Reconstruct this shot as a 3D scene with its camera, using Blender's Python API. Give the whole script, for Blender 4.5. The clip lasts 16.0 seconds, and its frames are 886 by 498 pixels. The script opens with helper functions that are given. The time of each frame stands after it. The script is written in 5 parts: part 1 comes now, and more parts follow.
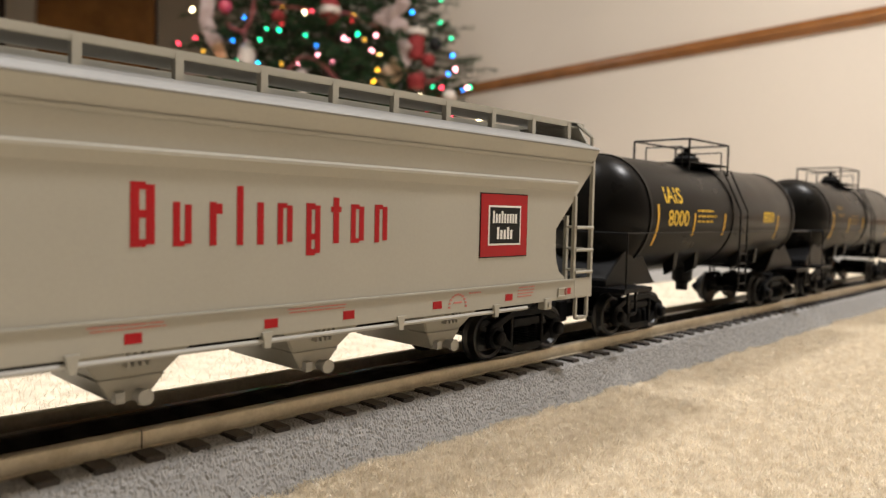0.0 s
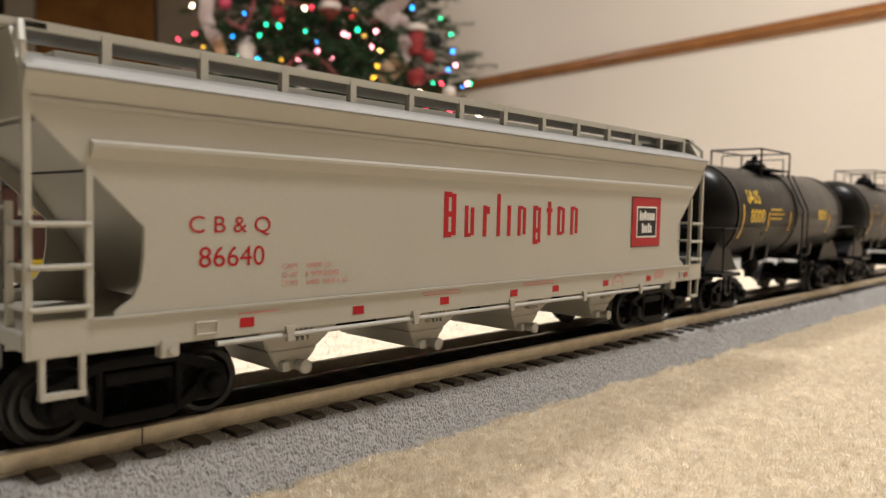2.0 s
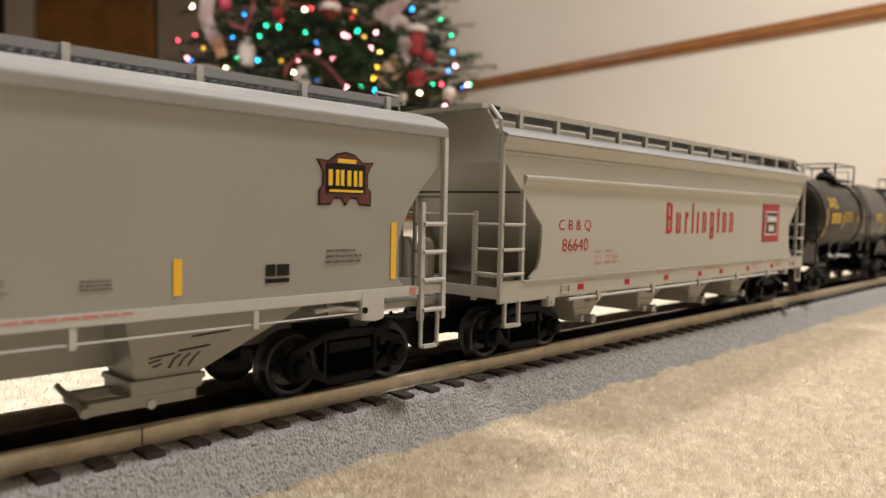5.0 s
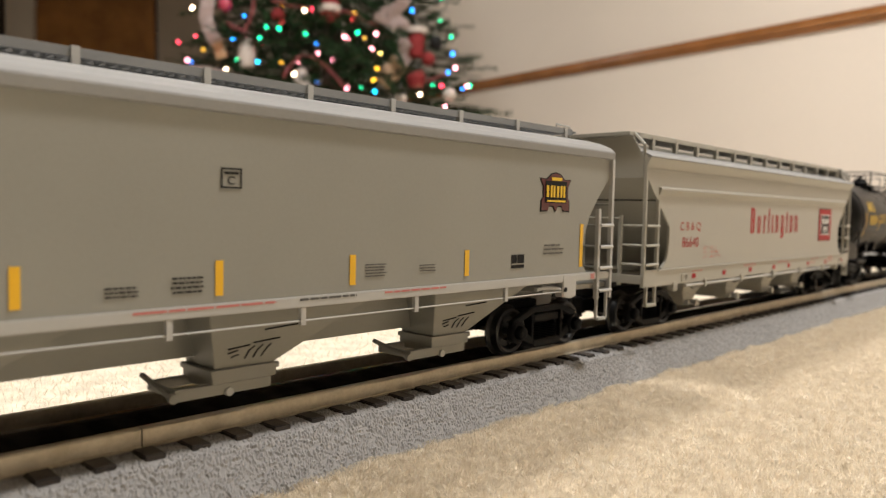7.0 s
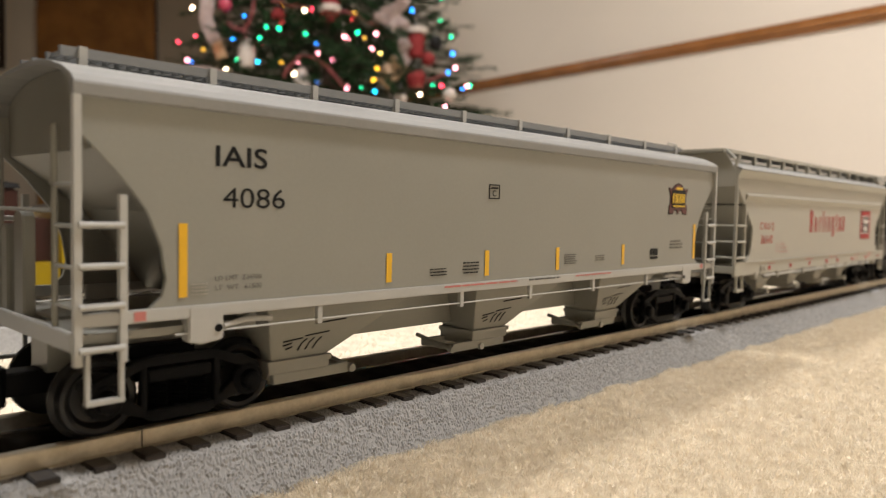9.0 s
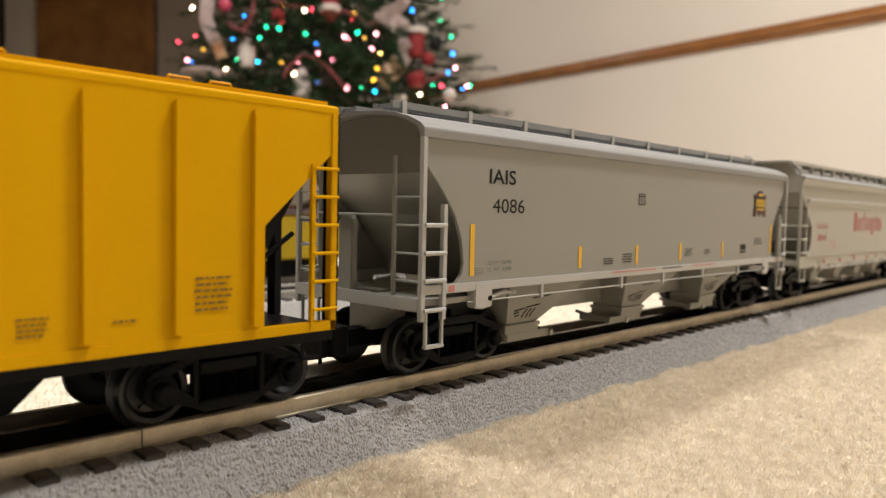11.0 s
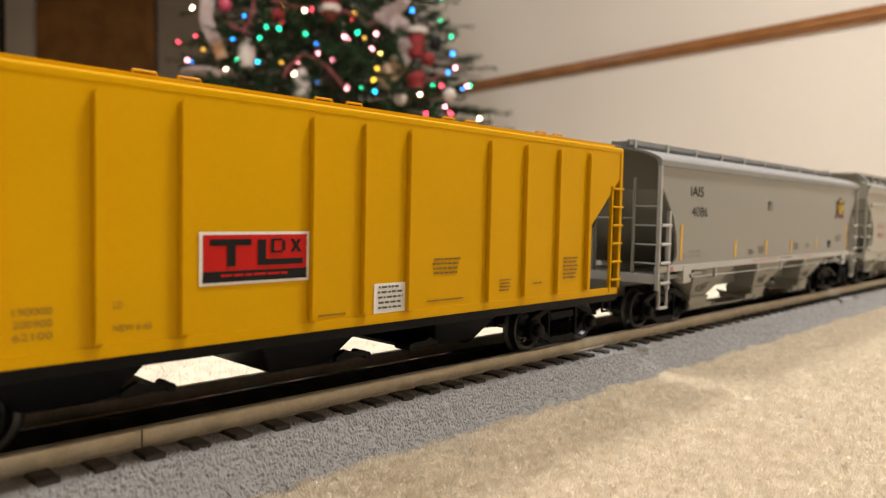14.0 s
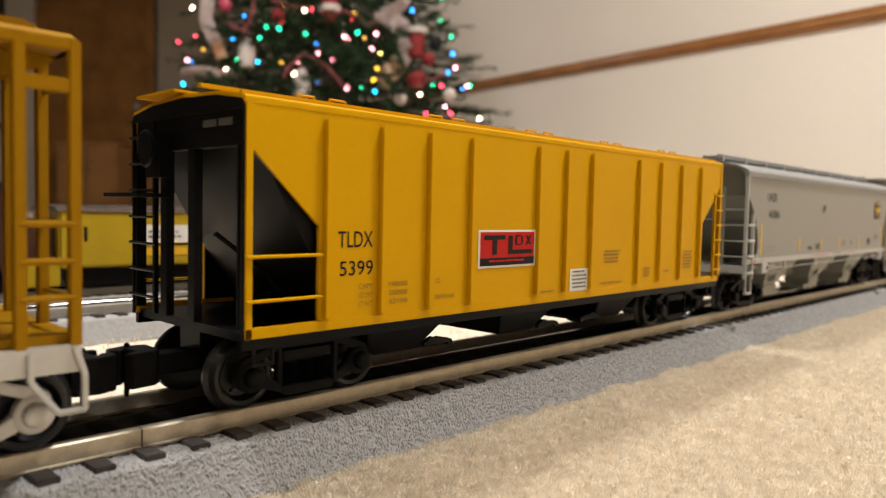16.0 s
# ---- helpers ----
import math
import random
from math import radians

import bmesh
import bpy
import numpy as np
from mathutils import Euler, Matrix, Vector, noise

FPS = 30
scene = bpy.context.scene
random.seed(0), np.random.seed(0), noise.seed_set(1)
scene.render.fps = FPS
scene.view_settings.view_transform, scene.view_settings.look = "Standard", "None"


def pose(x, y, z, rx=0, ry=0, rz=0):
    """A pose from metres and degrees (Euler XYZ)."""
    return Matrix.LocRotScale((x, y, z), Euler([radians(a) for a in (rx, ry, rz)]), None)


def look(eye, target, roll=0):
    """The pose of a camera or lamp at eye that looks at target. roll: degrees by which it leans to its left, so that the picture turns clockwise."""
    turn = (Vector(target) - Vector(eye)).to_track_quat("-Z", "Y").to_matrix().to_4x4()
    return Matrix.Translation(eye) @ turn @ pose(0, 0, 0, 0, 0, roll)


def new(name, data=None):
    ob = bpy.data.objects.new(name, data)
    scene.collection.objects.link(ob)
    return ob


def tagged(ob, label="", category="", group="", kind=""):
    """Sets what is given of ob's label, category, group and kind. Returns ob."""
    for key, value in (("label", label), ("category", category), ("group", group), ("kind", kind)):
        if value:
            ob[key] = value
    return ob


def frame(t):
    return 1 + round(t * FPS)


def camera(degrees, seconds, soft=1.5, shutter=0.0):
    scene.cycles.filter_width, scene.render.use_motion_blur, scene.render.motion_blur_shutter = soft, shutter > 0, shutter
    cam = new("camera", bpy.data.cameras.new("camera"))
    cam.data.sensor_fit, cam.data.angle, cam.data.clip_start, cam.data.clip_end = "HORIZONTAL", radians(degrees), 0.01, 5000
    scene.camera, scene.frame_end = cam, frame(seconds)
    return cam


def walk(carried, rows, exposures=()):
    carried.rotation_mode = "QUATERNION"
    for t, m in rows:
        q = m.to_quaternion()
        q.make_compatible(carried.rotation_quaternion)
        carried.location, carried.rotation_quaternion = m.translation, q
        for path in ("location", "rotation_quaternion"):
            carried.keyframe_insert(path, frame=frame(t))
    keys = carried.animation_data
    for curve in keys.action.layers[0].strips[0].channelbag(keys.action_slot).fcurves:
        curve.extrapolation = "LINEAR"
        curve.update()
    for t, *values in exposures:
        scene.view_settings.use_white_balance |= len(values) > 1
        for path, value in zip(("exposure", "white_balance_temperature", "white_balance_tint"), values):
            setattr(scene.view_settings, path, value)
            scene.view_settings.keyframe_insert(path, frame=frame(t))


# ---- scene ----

# ---------- camera ----------
EYE = Vector((0, 0, 0.078))
cam = camera(62.19, 16.0, 1.15, 0.25)
cam.data.dof.use_dof = True
cam.data.dof.focus_distance = 0.25
cam.data.dof.aperture_fstop = 14.5


def aim(tilt):
    yaw, p = radians(43.842), radians(tilt)
    way = Vector((math.cos(yaw) * math.cos(p), math.sin(yaw) * math.cos(p), math.sin(p)))
    return look(EYE, EYE + way, 1.253)


walk(cam, [(0, aim(-2.906)), (0.6, aim(-2.91)), (1.2, aim(-2.965)), (1.6, aim(-3.04)), (2.0, aim(-3.2)), (2.5, aim(-3.38)),
           (3.0, aim(-3.465)), (3.5, aim(-3.4)), (4.0, aim(-3.31)), (5.2, aim(-3.1)), (6.4, aim(-3.005)), (7.2, aim(-3.025)), (16, aim(-3.025))])

# ---------- light ----------
scene.view_settings.exposure = 0.0
world = bpy.data.worlds.new("world")
world.use_nodes = True
world.node_tree.nodes["Background"].inputs[0].default_value = (1.0, 0.86, 0.7, 1)
world.node_tree.nodes["Background"].inputs[1].default_value = 0.02
scene.world = world


def area_lamp(name, eye, target, size, watts, color):
    d = bpy.data.lights.new(name, "AREA")
    d.shape, d.size, d.energy, d.color = "DISK", size, watts, color
    ob = new(name, d)
    ob.matrix_basis = look(eye, target)
    return ob


area_lamp("ceiling_lamp_light", (-0.20, 1.10, 2.33), (-0.20, 1.10, 0), 0.36, 50, (1.0, 0.97, 0.95))
area_lamp("second_lamp_light", (1.10, -0.35, 2.33), (1.10, -0.35, 0), 0.34, 73, (1.0, 0.97, 0.95))
# added fill that lifts the east wall beside the tree, no known fixture
area_lamp("added_wall_fill_light", (1.90, 3.20, 2.33), (1.90, 3.20, 0), 0.22, 9, (1.0, 0.95, 0.92))

# ---------- materials ----------


def mat(name, color, rough=0.5, metal=0.0, var=0.12, scale=60.0, fine=900.0, bump=0.15, bump_scale=600.0, spec=0.5, dark=None, rnd=0.0, coat=0.0):
    """Base colour with blotches at two sizes, a little roughness change and fine relief."""
    m = bpy.data.materials.new(name)
    m.use_nodes = True
    nt = m.node_tree
    N, L = nt.nodes, nt.links
    b = N["Principled BSDF"]
    tc = N.new("ShaderNodeTexCoord")
    n1, n2 = N.new("ShaderNodeTexNoise"), N.new("ShaderNodeTexNoise")
    n1.inputs["Scale"].default_value, n1.inputs["Detail"].default_value = scale, 5
    n2.inputs["Scale"].default_value, n2.inputs["Detail"].default_value = fine, 3
    L.new(tc.outputs["Object"], n1.inputs["Vector"])
    L.new(tc.outputs["Object"], n2.inputs["Vector"])
    mx = N.new("ShaderNodeMix")
    mx.data_type = "RGBA"
    low = dark if dark else tuple(c * (1 - var * 2) for c in color)
    mx.inputs["A"].default_value = (*low, 1)
    mx.inputs["B"].default_value = (*[min(1, c * (1 + var * 0.6)) for c in color], 1)
    ad = N.new("ShaderNodeMath")
    ad.operation = "MULTIPLY_ADD"
    L.new(n2.outputs["Fac"], ad.inputs[0])
    ad.inputs[1].default_value = 0.5
    L.new(n1.outputs["Fac"], ad.inputs[2])
    rp = N.new("ShaderNodeMapRange")
    rp.inputs["From Min"].default_value, rp.inputs["From Max"].default_value = 0.45, 0.95
    L.new(ad.outputs[0], rp.inputs["Value"])
    L.new(rp.outputs[0], mx.inputs["Factor"])
    col = mx.outputs["Result"]
    if rnd:
        oi, hs = N.new("ShaderNodeObjectInfo"), N.new("ShaderNodeHueSaturation")
        mr = N.new("ShaderNodeMapRange")
        mr.inputs["To Min"].default_value, mr.inputs["To Max"].default_value = 1 - rnd, 1 + rnd
        L.new(oi.outputs["Random"], mr.inputs["Value"])
        L.new(mr.outputs[0], hs.inputs["Value"])
        L.new(col, hs.inputs["Color"])
        col = hs.outputs["Color"]
    L.new(col, b.inputs["Base Color"])
    rr = N.new("ShaderNodeMapRange")
    rr.inputs["To Min"].default_value, rr.inputs["To Max"].default_value = max(0.03, rough - 0.08), min(1, rough + 0.08)
    L.new(n1.outputs["Fac"], rr.inputs["Value"])
    L.new(rr.outputs[0], b.inputs["Roughness"])
    b.inputs["Metallic"].default_value = metal
    b.inputs["Specular IOR Level"].default_value = spec
    if coat:
        b.inputs["Coat Weight"].default_value, b.inputs["Coat Roughness"].default_value = coat, 0.12
    if bump:
        n3, bp = N.new("ShaderNodeTexNoise"), N.new("ShaderNodeBump")
        n3.inputs["Scale"].default_value, n3.inputs["Detail"].default_value = bump_scale, 4
        L.new(tc.outputs["Object"], n3.inputs["Vector"])
        bp.inputs["Strength"].default_value = bump
        bp.inputs["Distance"].default_value = 0.25 / bump_scale
        L.new(n3.outputs["Fac"], bp.inputs["Height"])
        L.new(bp.outputs[0], b.inputs["Normal"])
    return m


def island_mat(name, color, color2, rough, spread=0.35, spec=0.4):
    """For scattered small pieces: colour changes from piece to piece."""
    m = bpy.data.materials.new(name)
    m.use_nodes = True
    N, L = m.node_tree.nodes, m.node_tree.links
    b = N["Principled BSDF"]
    g, mx, tc, n1 = N.new("ShaderNodeNewGeometry"), N.new("ShaderNodeMix"), N.new("ShaderNodeTexCoord"), N.new("ShaderNodeTexNoise")
    n1.inputs["Scale"].default_value = 45
    L.new(tc.outputs["Object"], n1.inputs["Vector"])
    ad = N.new("ShaderNodeMath")
    ad.operation = "MULTIPLY_ADD"
    L.new(g.outputs["Random Per Island"], ad.inputs[0])
    ad.inputs[1].default_value = spread * 2
    L.new(n1.outputs["Fac"], ad.inputs[2])
    mr = N.new("ShaderNodeMapRange")
    mr.inputs["From Min"].default_value, mr.inputs["From Max"].default_value = 0.35, 0.65 + spread * 2
    L.new(ad.outputs[0], mr.inputs["Value"])
    mx.data_type = "RGBA"
    mx.inputs["A"].default_value, mx.inputs["B"].default_value = (*color, 1), (*color2, 1)
    L.new(mr.outputs[0], mx.inputs["Factor"])
    L.new(mx.outputs["Result"], b.inputs["Base Color"])
    b.inputs["Roughness"].default_value = rough
    b.inputs["Specular IOR Level"].default_value = spec
    return m


def fibre_mat(name, color, color2):
    """Thin pile that lets some light through, with a little gloss."""
    m = island_mat(name, color, color2, 0.34, 0.10, 0.5)
    N, L = m.node_tree.nodes, m.node_tree.links
    geo = N["Geometry"] if "Geometry" in N else N.new("ShaderNodeNewGeometry")
    gl = N.new("ShaderNodeMapRange")
    gl.inputs["From Min"].default_value, gl.inputs["From Max"].default_value = 0.72, 0.95
    gl.inputs["To Min"].default_value, gl.inputs["To Max"].default_value = 0.48, 0.13
    L.new(geo.outputs["Random Per Island"], gl.inputs["Value"])
    L.new(gl.outputs[0], N["Principled BSDF"].inputs["Roughness"])
    for nd in N:
        if nd.bl_idname == "ShaderNodeTexNoise":
            nd.inputs["Scale"].default_value, nd.inputs["Detail"].default_value = 300, 2
    tr, mix = N.new("ShaderNodeBsdfTranslucent"), N.new("ShaderNodeMixShader")
    src = N["Principled BSDF"].inputs["Base Color"].links[0].from_socket
    L.new(src, tr.inputs["Color"])
    mix.inputs[0].default_value = 0.55
    L.new(N["Principled BSDF"].outputs[0], mix.inputs[1])
    L.new(tr.outputs[0], mix.inputs[2])
    L.new(mix.outputs[0], N["Material Output"].inputs["Surface"])
    return m


def glow(name, color, strength):
    m = bpy.data.materials.new(name)
    m.use_nodes = True
    b = m.node_tree.nodes["Principled BSDF"]
    b.inputs["Base Color"].default_value = (*color, 1)
    b.inputs["Emission Color"].default_value = (*color, 1)
    b.inputs["Emission Strength"].default_value = strength
    b.inputs["Roughness"].default_value = 0.25
    return m


M_CREAM = mat("warm_grey_plastic", (0.365, 0.35, 0.30), 0.42, var=0.035, scale=25, bump=0.03)
M_GREY = mat("cool_grey_plastic", (0.255, 0.25, 0.218), 0.40, var=0.035, scale=25, bump=0.03)
M_GREYWHITE = mat("pale_grey_plastic", (0.42, 0.415, 0.39), 0.40, var=0.03, bump=0.03)
M_ROOFPALE = mat("pale_grey_roof_plastic", (0.25, 0.247, 0.236), 0.5, var=0.05, scale=30, bump=0.04, spec=0.3)
M_ROOFGREY = mat("roof_grey_plastic", (0.22, 0.225, 0.225), 0.45, var=0.05, bump=0.05)
M_YELLOW = mat("yellow_plastic", (0.645, 0.343, 0.0), 0.42, var=0.03, scale=25, bump=0.03, spec=0.07)
M_ORANGE = mat("orange_yellow_plastic", (0.31, 0.150, 0.001), 0.45, var=0.04, bump=0.03, spec=0.08)
M_BLACK = mat("black_plastic", (0.005, 0.005, 0.0055), 0.36, var=0.15, bump=0.05, spec=0.10)
M_TANK = mat("black_tank_plastic", (0.0055, 0.005, 0.0045), 0.30, var=0.1, bump=0.03, spec=0.11)
M_TRUCK = mat("black_truck_plastic", (0.005, 0.005, 0.0055), 0.5, var=0.2, bump=0.1, spec=0.10)
M_WHEEL = mat("blackened_wheel_metal", (0.010, 0.010, 0.0105), 0.36, 0.2, var=0.2, bump=0.05)
M_SILVER = mat("silver_paint", (0.50, 0.49, 0.47), 0.32, 0.5, var=0.06, bump=0.04)
M_RAIL = mat("tan_nickel_rail", (0.54, 0.49, 0.39), 0.36, 0.82, var=0.08, scale=160, bump=0.08, bump_scale=700, dark=(0.40, 0.35, 0.265))
M_RAILDULL = mat("dull_nickel_rail", (0.30, 0.285, 0.25), 0.62, 0.25, var=0.1, scale=120, bump=0.05)
M_RAILBLACK = mat("blackened_rail", (0.07, 0.062, 0.054), 0.14, 0.7, var=0.25, bump=0.05)
M_TIE = mat("brown_black_tie_plastic", (0.030, 0.024, 0.021), 0.55, var=0.2, scale=200, bump=0.35, bump_scale=1500, rnd=0.15)
M_BED = mat("grey_roadbed_plastic", (0.31, 0.303, 0.292), 0.78, var=0.12, scale=500, fine=1600, bump=0.4, bump_scale=900)
M_PEBBLE = mat("grey_moulded_stones", (0.30, 0.293, 0.283), 0.75, var=0.10, scale=700, fine=2600, bump=0.25, bump_scale=2500, spec=0.3)
M_CARPET = mat("beige_carpet_backing", (0.68, 0.598, 0.47), 0.95, var=0.16, scale=90, fine=700, bump=0.9, bump_scale=420, spec=0.15)
M_FIBRE = fibre_mat("cream_carpet_fibre", (0.66, 0.578, 0.45), (0.93, 0.87, 0.755))
M_WALL = mat("cream_wall_paint", (0.80, 0.72, 0.63), 0.75, var=0.02, scale=2, fine=60, bump=0.1, bump_scale=160, spec=0.25)
# wall colour lowered to stand for the weak light at the far end
M_DIMWALL = mat("dimmed_far_wall_paint", (0.40, 0.335, 0.265), 0.75, var=0.03, scale=2, fine=60, bump=0.1, bump_scale=160, spec=0.25)
# dark only to keep bounced light off the car ends
M_LOWBOUNCE = mat("bounce_cutting_dark_paint", (0.13, 0.11, 0.085), 0.75, var=0.03, scale=2, fine=60, bump=0.1, bump_scale=160, spec=0.25)
M_CEIL = mat("white_ceiling_paint", (0.82, 0.79, 0.74), 0.85, var=0.02, scale=2, fine=60, bump=0.15, bump_scale=90, spec=0.2)
M_OAK = mat("orange_oak_wood", (0.36, 0.145, 0.04), 0.22, var=0.16, scale=9, fine=70, bump=0.05, bump_scale=90, coat=0.8)
M_DOOR = mat("brown_oak_door", (0.34, 0.148, 0.038), 0.42, var=0.22, scale=5, fine=50, bump=0.08, bump_scale=70)
M_CABINET = mat("honey_oak_wood", (0.50, 0.25, 0.09), 0.4, var=0.16, scale=6, fine=60, bump=0.06, bump_scale=80)
M_PALEWALL = mat("pale_beige_wall_paint", (0.62, 0.54, 0.44), 0.75, var=0.03, scale=2, fine=60, bump=0.1, bump_scale=160, spec=0.25)
M_CASING = mat("taupe_casing_paint", (0.60, 0.53, 0.44), 0.5, var=0.03, scale=4, bump=0.05)
M_DARKWOOD = mat("dark_brown_wood", (0.035, 0.018, 0.010), 0.4, var=0.2, scale=12, bump=0.05)
M_RED = mat("red_print", (0.34, 0.008, 0.012), 0.45, var=0.06, bump=0.02, spec=0.2)
M_REDBRIGHT = mat("bright_red_print", (0.52, 0.012, 0.008), 0.45, var=0.05, bump=0.02, spec=0.15)
M_REDPALE = mat("faded_red_print", (0.50, 0.17, 0.15), 0.45, var=0.06, bump=0.02)
M_INK = mat("black_print", (0.010, 0.010, 0.010), 0.5, var=0.05, bump=0.02, spec=0.15)
M_INKGREY = mat("grey_print", (0.085, 0.082, 0.074), 0.5, var=0.05, bump=0.02)
M_WHITE = mat("white_print", (0.78, 0.77, 0.74), 0.45, var=0.03, bump=0.02)
M_YPRINT = mat("yellow_print", (0.72, 0.46, 0.015), 0.45, var=0.05, bump=0.02)
M_YBAR = mat("golden_yellow_print", (0.75, 0.42, 0.01), 0.45, var=0.05, bump=0.02)
M_MAROON = mat("maroon_print", (0.085, 0.012, 0.010), 0.45, var=0.05, bump=0.02)
M_BROWNINK = mat("dark_olive_print", (0.20, 0.110, 0.003), 0.5, var=0.05, bump=0.02)
M_NEEDLE = island_mat("fir_needles", (0.004, 0.011, 0.004), (0.020, 0.046, 0.015), 0.6, 0.4, 0.12)
M_BARK = mat("brown_bark", (0.06, 0.035, 0.02), 0.85, var=0.3, scale=40, bump=0.6, bump_scale=120)
M_RIBBON = mat("pale_pink_ribbon", (0.52, 0.40, 0.36), 0.4, var=0.1, scale=30, bump=0.2, bump_scale=300)
M_GOLD = mat("peach_gold_ribbon", (0.50, 0.32, 0.18), 0.35, var=0.15, scale=30, bump=0.2, bump_scale=300)
M_BEAD = mat("dusky_pink_beads", (0.38, 0.12, 0.12), 0.35, var=0.15, scale=30)
M_CERAMIC = mat("white_ceramic", (0.52, 0.45, 0.40), 0.35, var=0.08, scale=20)
M_FELT = mat("red_felt", (0.20, 0.010, 0.010), 0.8, var=0.15, scale=40, bump=0.3)
M_PINK = mat("deep_pink_gloss", (0.42, 0.045, 0.085), 0.3, var=0.08, scale=20)
M_REDBROWN = mat("oxide_red_plastic", (0.045, 0.010, 0.005), 0.45, var=0.1, bump=0.05)
M_BGYELLOW = mat("bright_yellow_plastic", (0.44, 0.30, 0.003), 0.4, var=0.06, bump=0.05)

# ---------- mesh helpers ----------


def box(bm, x0, x1, y0, y1, z0, z1):
    v = [bm.verts.new((x, y, z)) for x in (x0, x1) for y in (y0, y1) for z in (z0, z1)]
    for f in ((0, 1, 3, 2), (4, 6, 7, 5), (0, 4, 5, 1), (2, 3, 7, 6), (0, 2, 6, 4), (1, 5, 7, 3)):
        bm.faces.new([v[i] for i in f])
    return bm


def prism(bm, pts, a, b, plane="xz"):
    """A closed outline pushed from a to b along the third axis."""
    def at(p, w):
        return {"xz": (p[0], w, p[1]), "xy": (p[0], p[1], w), "yz": (w, p[0], p[1])}[plane]
    lo, hi = [bm.verts.new(at(p, a)) for p in pts], [bm.verts.new(at(p, b)) for p in pts]
    n = len(pts)
    bm.faces.new(lo)
    bm.faces.new(list(reversed(hi)))
    for i in range(n):
        bm.faces.new((lo[i], hi[i], hi[(i + 1) % n], lo[(i + 1) % n]))
    return bm


def rod(bm, a, b, r, seg=8):
    a, b = Vector(a), Vector(b)
    q = (b - a).to_track_quat("Z", "Y")
    rings = []
    for p in (a, b):
        rings.append([bm.verts.new(p + q @ Vector((r * math.cos(2 * math.pi * i / seg), r * math.sin(2 * math.pi * i / seg), 0))) for i in range(seg)])
    for i in range(seg):
        bm.faces.new((rings[0][i], rings[0][(i + 1) % seg], rings[1][(i + 1) % seg], rings[1][i]))
    bm.faces.new(list(reversed(rings[0])))
    bm.faces.new(rings[1])
    return bm


def rods(bm, pts, r, seg=8):
    for a, b in zip(pts, pts[1:]):
        rod(bm, a, b, r, seg)
    return bm


def lathe(bm, prof, axis="y", seg=28, c=(0, 0, 0)):
    """prof: (radius, along). Spun round an axis through c."""
    rings = []
    for r, w in prof:
        ring = []
        for i in range(seg):
            a = 2 * math.pi * i / seg
            u, v = r * math.cos(a), r * math.sin(a)
            p = {"y": (u, w, v), "x": (w, u, v), "z": (u, v, w)}[axis]
            ring.append(bm.verts.new((p[0] + c[0], p[1] + c[1], p[2] + c[2])))
        rings.append(ring)
    for A, B in zip(rings, rings[1:]):
        for i in range(seg):
            bm.faces.new((A[i], A[(i + 1) % seg], B[(i + 1) % seg], B[i]))
    bm.faces.new(list(reversed(rings[0])))
    bm.faces.new(rings[-1])
    return bm


def finish(bm, name, material, bevel=0.0, smooth=False):
    bmesh.ops.recalc_face_normals(bm, faces=bm.faces)
    if bevel:
        e = [e for e in bm.edges if len(e.link_faces) == 2 and e.calc_face_angle(0) > 0.5]
        bmesh.ops.bevel(bm, geom=e, offset=bevel, segments=2, affect="EDGES", clamp_overlap=True)
    if smooth:
        for f in bm.faces:
            f.smooth = True
        for e in bm.edges:
            if len(e.link_faces) == 2 and e.calc_face_angle(0) > 0.6:
                e.smooth = False
    me = bpy.data.meshes.new(name)
    bm.to_mesh(me)
    bm.free()
    me.materials.append(material)
    return me


def part(name, bm, material, parent=None, label="", bevel=0.0, smooth=False, m=None):
    ob = new(name, finish(bm, name, material, bevel, smooth))
    if parent:
        ob.parent = parent
    if m is not None:
        ob.matrix_basis = m
    if label:
        tagged(ob, label)
    return ob


def mesh_of(name, verts, faces, material):
    me = bpy.data.meshes.new(name)
    me.from_pydata(verts, [], faces)
    me.materials.append(material)
    return me


def B():
    return bmesh.new()


def thing(name, label, category, group="", m=None):
    ob = new(name)
    ob.empty_display_size = 0.02
    tagged(ob, label, category, group)
    if m is not None:
        ob.matrix_basis = m
    return ob


def lettering(text, x, z, w, h, y, material, parent, bold=0.0, name="lettering", spacing=1.0):
    """Printed characters on a side: left end x, foot z, fitted to w by h, at y, facing -y."""
    cu = bpy.data.curves.new(name, "FONT")
    cu.body, cu.offset, cu.space_character, cu.resolution_u = text, bold, spacing, 4
    tmp = bpy.data.objects.new(name, cu)
    scene.collection.objects.link(tmp)
    bpy.context.view_layer.update()
    me = bpy.data.meshes.new_from_object(tmp.evaluated_get(bpy.context.evaluated_depsgraph_get()))
    bpy.data.objects.remove(tmp)
    co = np.empty(len(me.vertices) * 3)
    me.vertices.foreach_get("co", co)
    co = co.reshape(-1, 3)
    lo, hi = co.min(0), co.max(0)
    out = np.empty_like(co)
    out[:, 0] = x + (co[:, 0] - lo[0]) / (hi[0] - lo[0]) * w
    out[:, 2] = z + (co[:, 1] - lo[1]) / (hi[1] - lo[1]) * h
    out[:, 1] = y
    me.vertices.foreach_set("co", out.ravel())
    me.materials.clear()
    me.materials.append(material)
    me.update()
    ob = new(name, me)
    ob.parent = parent
    return ob


def plate(bm, x0, x1, z0, z1, y, thick=0.00012):
    return box(bm, x0, x1, y - thick, y, z0, z1)


